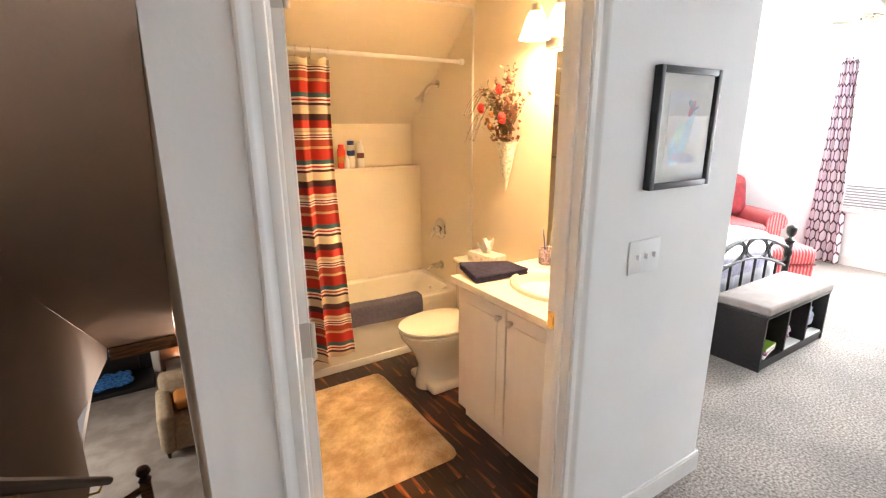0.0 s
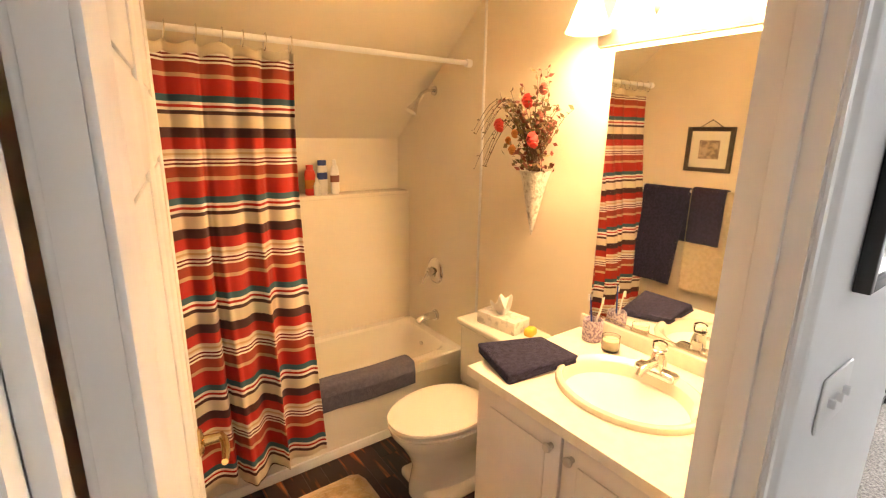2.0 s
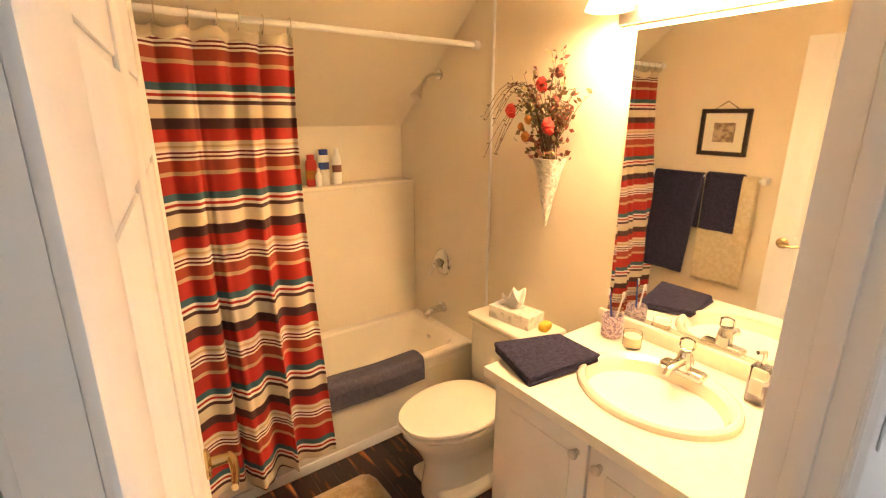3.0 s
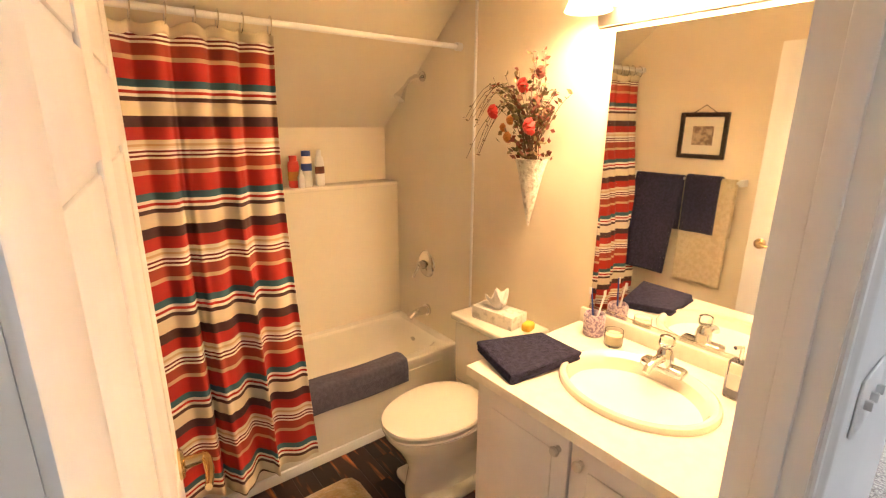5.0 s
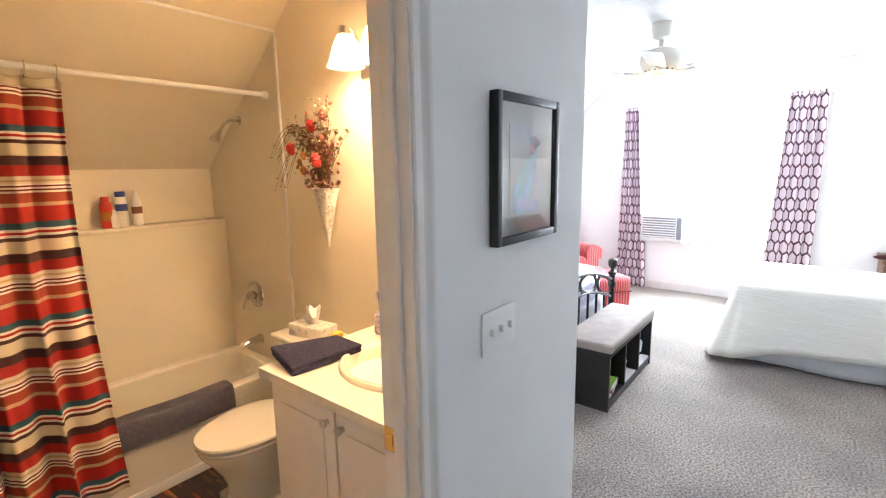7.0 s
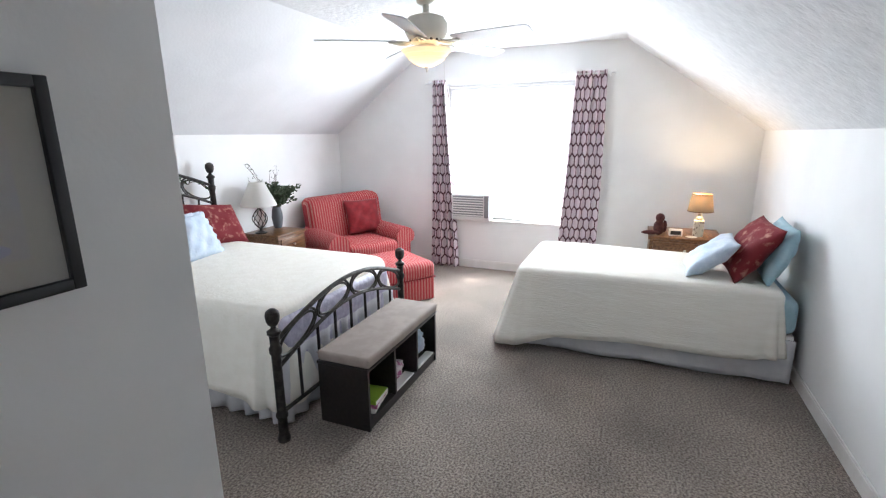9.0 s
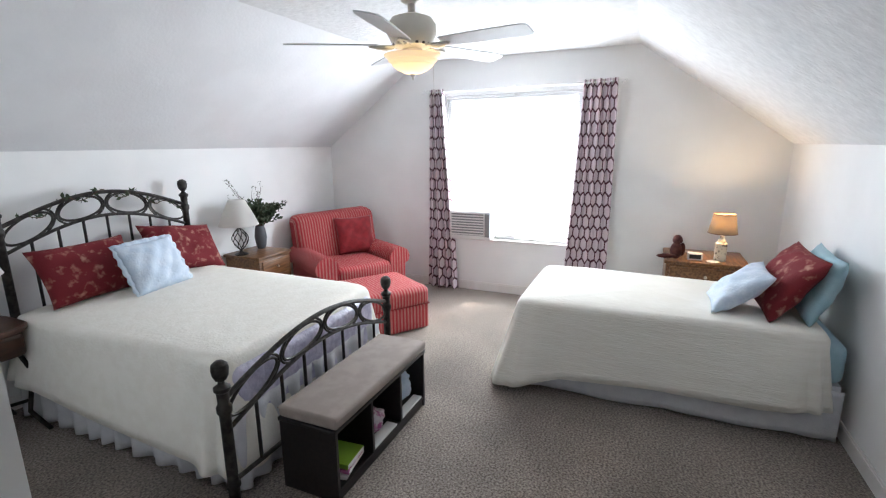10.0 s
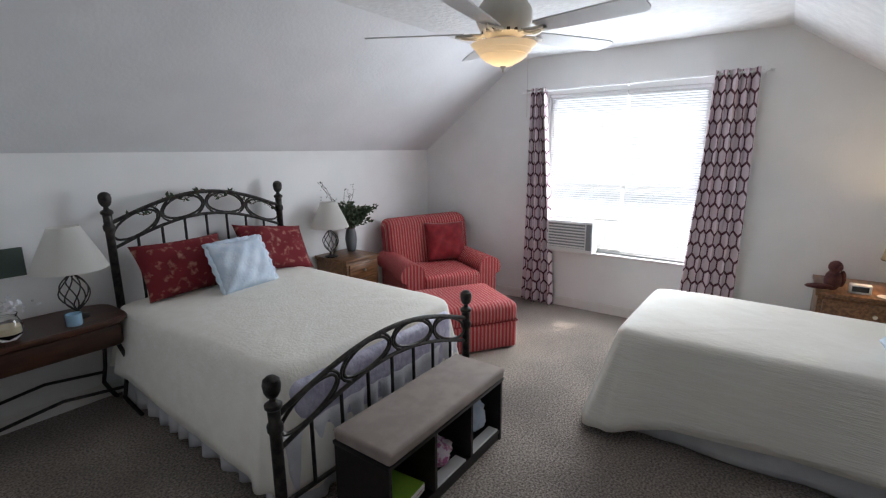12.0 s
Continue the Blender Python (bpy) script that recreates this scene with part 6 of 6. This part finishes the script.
vs = thing("vase", (5.49, 3.88, 0.66), "grey ceramic vase with dark leafy twigs", "vase")
part("vase", lathe([(0.038, 0), (0.048, 0.03), (0.060, 0.12), (0.052, 0.19), (0.042, 0.225), (0.047, 0.235), (0.040, 0.233), (0.036, 0.21)], (5.49, 3.88, 0.66), 20), M["grey_vase"], vs)
rng = random.Random(31)
tw, lv = bmesh.new(), bmesh.new()
for k in range(60):
    tall = k < 9
    a = rng.uniform(0, 6.3)
    r = rng.uniform(0.06, 0.26)
    h = rng.uniform(0.32, 0.50) if tall else rng.uniform(0.08, 0.26)
    e = Vector((5.49 + r * math.cos(a) - (0.17 if tall else 0), 3.88 + 0.6 * r * math.sin(a) - 0.02, 0.87 + h))
    s = Vector((5.49, 3.88, 0.85))
    pts = [s.lerp(e, f / 7) + Vector((0.012 * math.sin(f + k), 0.01 * math.cos(f * 1.3 + k), 0.03 * math.sin(math.pi * f / 7))) for f in range(8)]
    for p in pts:
        p.y = min(p.y, 4.01)
    tube(pts, 0.003, 5, bm=tw, r_end=0.0012)
    for p in pts[3:]:
        for j in range(2 if tall else 6):
            q = p + Vector((rng.uniform(-0.02, 0.02), rng.uniform(-0.02, 0.02), rng.uniform(-0.02, 0.02)))
            leaf(lv, q, (rng.uniform(-1, 1), rng.uniform(-1, 0.3), rng.uniform(-0.4, 1)), rng.uniform(0.012, 0.022) if tall else rng.uniform(0.025, 0.05), 0.35)
part("twig", tw, M["twig"], vs)["kind"] = "stuff"
part("leaves", lv, M["green_leaf"], vs)["kind"] = "stuff"

lp = thing("table_lamp", (6.5, -0.30, 0.67), "lit bedside lamp with a printed square base and tan shade", "lamp")
part("base", box(6.457, 6.543, -0.343, -0.257, 0.67, 0.83, 0.010, 3), M["lamp_base"], lp)
part("neck", lathe([(0.034, 0.83), (0.028, 0.855), (0.016, 0.865), (0.018, 0.89), (0.010, 0.895), (0.008, 0.98)], (6.5, -0.30, 0), 18), M["lamp_base"], lp)
lo = lathe([(0.112, 0.915), (0.098, 0.995), (0.084, 1.075)], (6.5, -0.30, 0), 32)
for f in [f for f in lo.faces if len(f.verts) > 4]:
    lo.faces.remove(f)
thick(part("shade", lo, M["warm_shade"], lp, "tan linen shade lit from inside", angle=180), 0.0015)
for r, z in ((0.112, 0.915), (0.084, 1.075)):
    part("shade_trim", tube([(6.5 + r * math.cos(2 * math.pi * k / 32), -0.30 + r * math.sin(2 * math.pi * k / 32), z) for k in range(32)], 0.004, 5, closed=True), M["oak"], lp)

b = bmesh.new()
for c, s in (((0, 0, 0.07), (0.055, 0.05, 0.075)), ((0.0, -0.005, 0.165), (0.042, 0.042, 0.045)), ((-0.045, 0.09, 0.03), (0.025, 0.085, 0.02)), ((-0.04, -0.02, 0.165), (0.02, 0.014, 0.016)), ((0.01, -0.055, 0.08), (0.03, 0.022, 0.06))):
    q = bmesh.new()
    bmesh.ops.create_uvsphere(q, u_segments=16, v_segments=10, radius=1)
    q.transform(Matrix.Translation(c) @ Matrix.Diagonal((*s, 1)))
    merge(b, q)
b.transform(pose(6.47, 0.045, 0.67, 0, 0, 15) @ Matrix.Diagonal((1.0, 1.0, 1.0, 1)))
solo("soft_toy", b, M["toy"], "dark maroon plush toy on the nightstand", "soft toy")
ck = thing("alarm_clock", (6.46, -0.10, 0.67), "small white alarm clock with a dark display", "clock")
part("case", box(6.43, 6.49, -0.165, -0.045, 0.67, 0.735, 0.008, 3), M["white_plastic"], ck)
part("display", box(6.427, 6.431, -0.15, -0.06, 0.685, 0.722, 0.001, 1), M["black"], ck, "dark display")
solo("saucer", lathe([(0.03, 0.0), (0.05, 0.006), (0.046, 0.009), (0.0, 0.004)], (6.42, -0.24, 0.67), 20), M["paper"], "small white saucer on the nightstand", "saucer")

# table with iron legs
tn = thing("end_table", (2.98, 3.76, 0.0), "dark cherry end table on curved iron legs", "table")
TNX, TNY = 2.97, 3.765
b = lathe([(0.39, 0.645), (0.40, 0.652), (0.40, 0.672), (0.39, 0.68)], (0, 0, 0), 40)
for v in b.verts:
    a = math.atan2(v.co.y, v.co.x)
    r = math.hypot(v.co.x, v.co.y)
    c, s = math.cos(a), math.sin(a)
    v.co.x, v.co.y = TNX + r * 1.0 * math.copysign(abs(c) ** 0.5, c), TNY + r * 0.60 * math.copysign(abs(s) ** 0.5, s)
part("tabletop", b, M["cherry"], tn)
part("apron", box(TNX - 0.34, TNX + 0.34, TNY - 0.20, TNY + 0.20, 0.50, 0.645, 0.03, 3), M["cherry"], tn)
for sx in (-1, 1):
    for sy in (-1, 1):
        x, y = TNX + sx * 0.31, TNY + sy * 0.17
        part("leg", tube([(x, y, 0.50), (x + sx * 0.03, y + sy * 0.01, 0.40), (x + sx * 0.01, y, 0.25), (x - sx * 0.01, y, 0.15), (x + sx * 0.03, y + sy * 0.02, 0.06), (x + sx * 0.06, y + sy * 0.03, 0.0)], 0.013, 8), M["iron"], tn)
for sy in (-1, 1):
    part("stretcher", tube([(TNX - 0.30, TNY + sy * 0.17, 0.22), (TNX, TNY + sy * 0.17, 0.26), (TNX + 0.30, TNY + sy * 0.17, 0.22)], 0.010, 7), M["iron"], tn)
cd = thing("candle", (3.09, 3.62, 0.68), "pale blue candle in a glass jar", "candle")
part("jar", lathe([(0.036, 0), (0.04, 0.006), (0.04, 0.07), (0.036, 0.07), (0.036, 0.05), (0.0, 0.05)], (3.09, 3.62, 0.68), 22), M["candle_blue"], cd)
bowl = thing("vase", (2.81, 3.66, 0.68), "clear glass jar with pale flowers", "vase")
part("jar", lathe([(0.045, 0), (0.065, 0.03), (0.068, 0.08), (0.048, 0.125), (0.055, 0.14), (0.050, 0.14), (0.043, 0.125), (0.060, 0.08), (0.058, 0.035), (0.0, 0.008)], (2.81, 3.66, 0.68), 24), M["glass"], bowl)
part("sand", lathe([(0.0, 0.012), (0.055, 0.035), (0.058, 0.07), (0.0, 0.072)], (2.81, 3.66, 0.68), 20), M["wax"], bowl, "pale pebbles")
fl = bmesh.new()
for k in range(60):
    leaf(fl, Vector((2.81 + rng.gauss(0, 0.045), 3.66 + rng.gauss(0, 0.04), 0.83 + rng.uniform(-0.01, 0.05))), (rng.uniform(-1, 1), rng.uniform(-1, 1), rng.uniform(0, 1)), rng.uniform(0.02, 0.035), 0.45)
part("flowers", fl, M["skirt"], bowl, "pale dried flowers")["kind"] = "stuff"
g = box(2.69, 3.005, YL - 0.02, YL - 0.002, 0.94, 1.11, 0.004)
solo("canvas", g, M["grey_green"], "dark grey-green canvas on the knee wall", "picture")

# ---- twin bed ----
TBX0, TBX1, TBY0, TBY1 = 4.94, 5.98, -0.78, 1.11
tw_bed = thing("twin_bed", (5.48, 0.14, 0.0), "twin bed base on a low metal frame", "bed")
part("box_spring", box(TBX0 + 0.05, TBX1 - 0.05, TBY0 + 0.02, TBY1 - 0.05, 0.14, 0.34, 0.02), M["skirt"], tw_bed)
part("frame", box(TBX0 + 0.06, TBX1 - 0.06, TBY0 + 0.03, TBY1 - 0.06, 0.10, 0.14, 0.004), M["iron"], tw_bed)
for x in (TBX0 + 0.1, TBX1 - 0.1):
    for y in (TBY0 + 0.1, TBY1 - 0.12):
        part("leg", lathe([(0.018, 0), (0.022, 0.1)], (x, y, 0), 10), M["iron"], tw_bed)
solo("mattress", box(TBX0 + 0.04, TBX1 - 0.04, TBY0 + 0.02, TBY1 - 0.04, 0.34, 0.58, 0.05, 4), M["aqua"], "twin mattress with an aqua sheet", "mattress")


def twin_foot(x, y):
    e = (y - TBY0) / (TBY1 - TBY0)
    return 0.185 - 0.05 * e - 0.12 * max(0.0, e - 0.82) / 0.18 + 0.012 * math.sin(7 * y)


thick(solo("bedspread", cover(TBX0 + 0.01, TBX1 - 0.01, TBY0 + 0.10, TBY1 - 0.005, 0.645, twin_foot, wave=0.012, flare=0.06, folds=14, corner=0.24), M["ribbed"], "ivory ribbed bedspread over the twin bed", "bedspread", angle=180), 0.007)
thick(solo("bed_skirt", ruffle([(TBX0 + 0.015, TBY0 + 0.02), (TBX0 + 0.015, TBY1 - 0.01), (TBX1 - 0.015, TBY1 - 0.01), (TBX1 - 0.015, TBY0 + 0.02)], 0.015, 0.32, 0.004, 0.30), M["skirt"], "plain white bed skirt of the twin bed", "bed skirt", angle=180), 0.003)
cushion("pillow", 0.62, 0.42, 0.15, 13, M["aqua"], "aqua pillow against the knee wall", pose(5.36, -0.60, 0.63, -17, 0, 176))
cushion("pillow", 0.66, 0.46, 0.17, 12, M["red_floral"], "dark red floral pillow on the twin bed", pose(5.36, -0.38, 0.64, -33, 0, 180), group="red floral pillows")
cushion("pillow", 0.44, 0.40, 0.14, 14, M["pale_blue"], "pale blue ruffled pillow on the twin bed", pose(5.30, -0.10, 0.65, -50, 0, 178))

# ---- outside ----
backdrop_mat = material("hazy_white_sky", (0.9, 0.92, 0.95), 1.0, emit=(0.92, 0.96, 1.0), power=2)
structure("backdrop", sheet(4, 4, lambda u, v: Vector((60, -110 + 220 * u, -70 + 130 * v))), backdrop_mat, "bright hazy white sky outside the window", "sky")

# ---- bathroom planks, last ----
rng = random.Random(5)
pw = 0.094
plank_meshes = {}
floor_ob = bpy.data.objects["bath_subfloor"]
k, x = 0, BX0 + 0.001
while x < BX1 - 0.01:
    w = min(pw, BX1 - 0.001 - x)
    y = YD + 0.065 - rng.uniform(0, 0.5)
    while y < TY0 + 0.02:
        L = rng.choice((0.48, 0.62, 0.78))
        y0, y1 = max(y, YD + 0.065), min(y + L, TY0 + 0.04)
        if y1 - y0 > 0.02:
            key = (round(w, 3), round(y1 - y0, 2))
            if key not in plank_meshes:
                plank_meshes[key] = finish("plank", box(0.0004, key[0] - 0.0004, 0.0004, key[1] - 0.0004, -0.008, 0.0, 0.0012, 1), M["plank"], smooth=False)
            o = new("plank", plank_meshes[key])
            o.parent, o.location = floor_ob, (x, y0, 0.0)
        y += L
    x += pw
structure("threshold", box(DX0, DX1, YD + 0.055, YD + 0.075, 0.0, 0.006, 0.002), M["nickel"], "metal threshold strip between carpet and planks", "threshold")
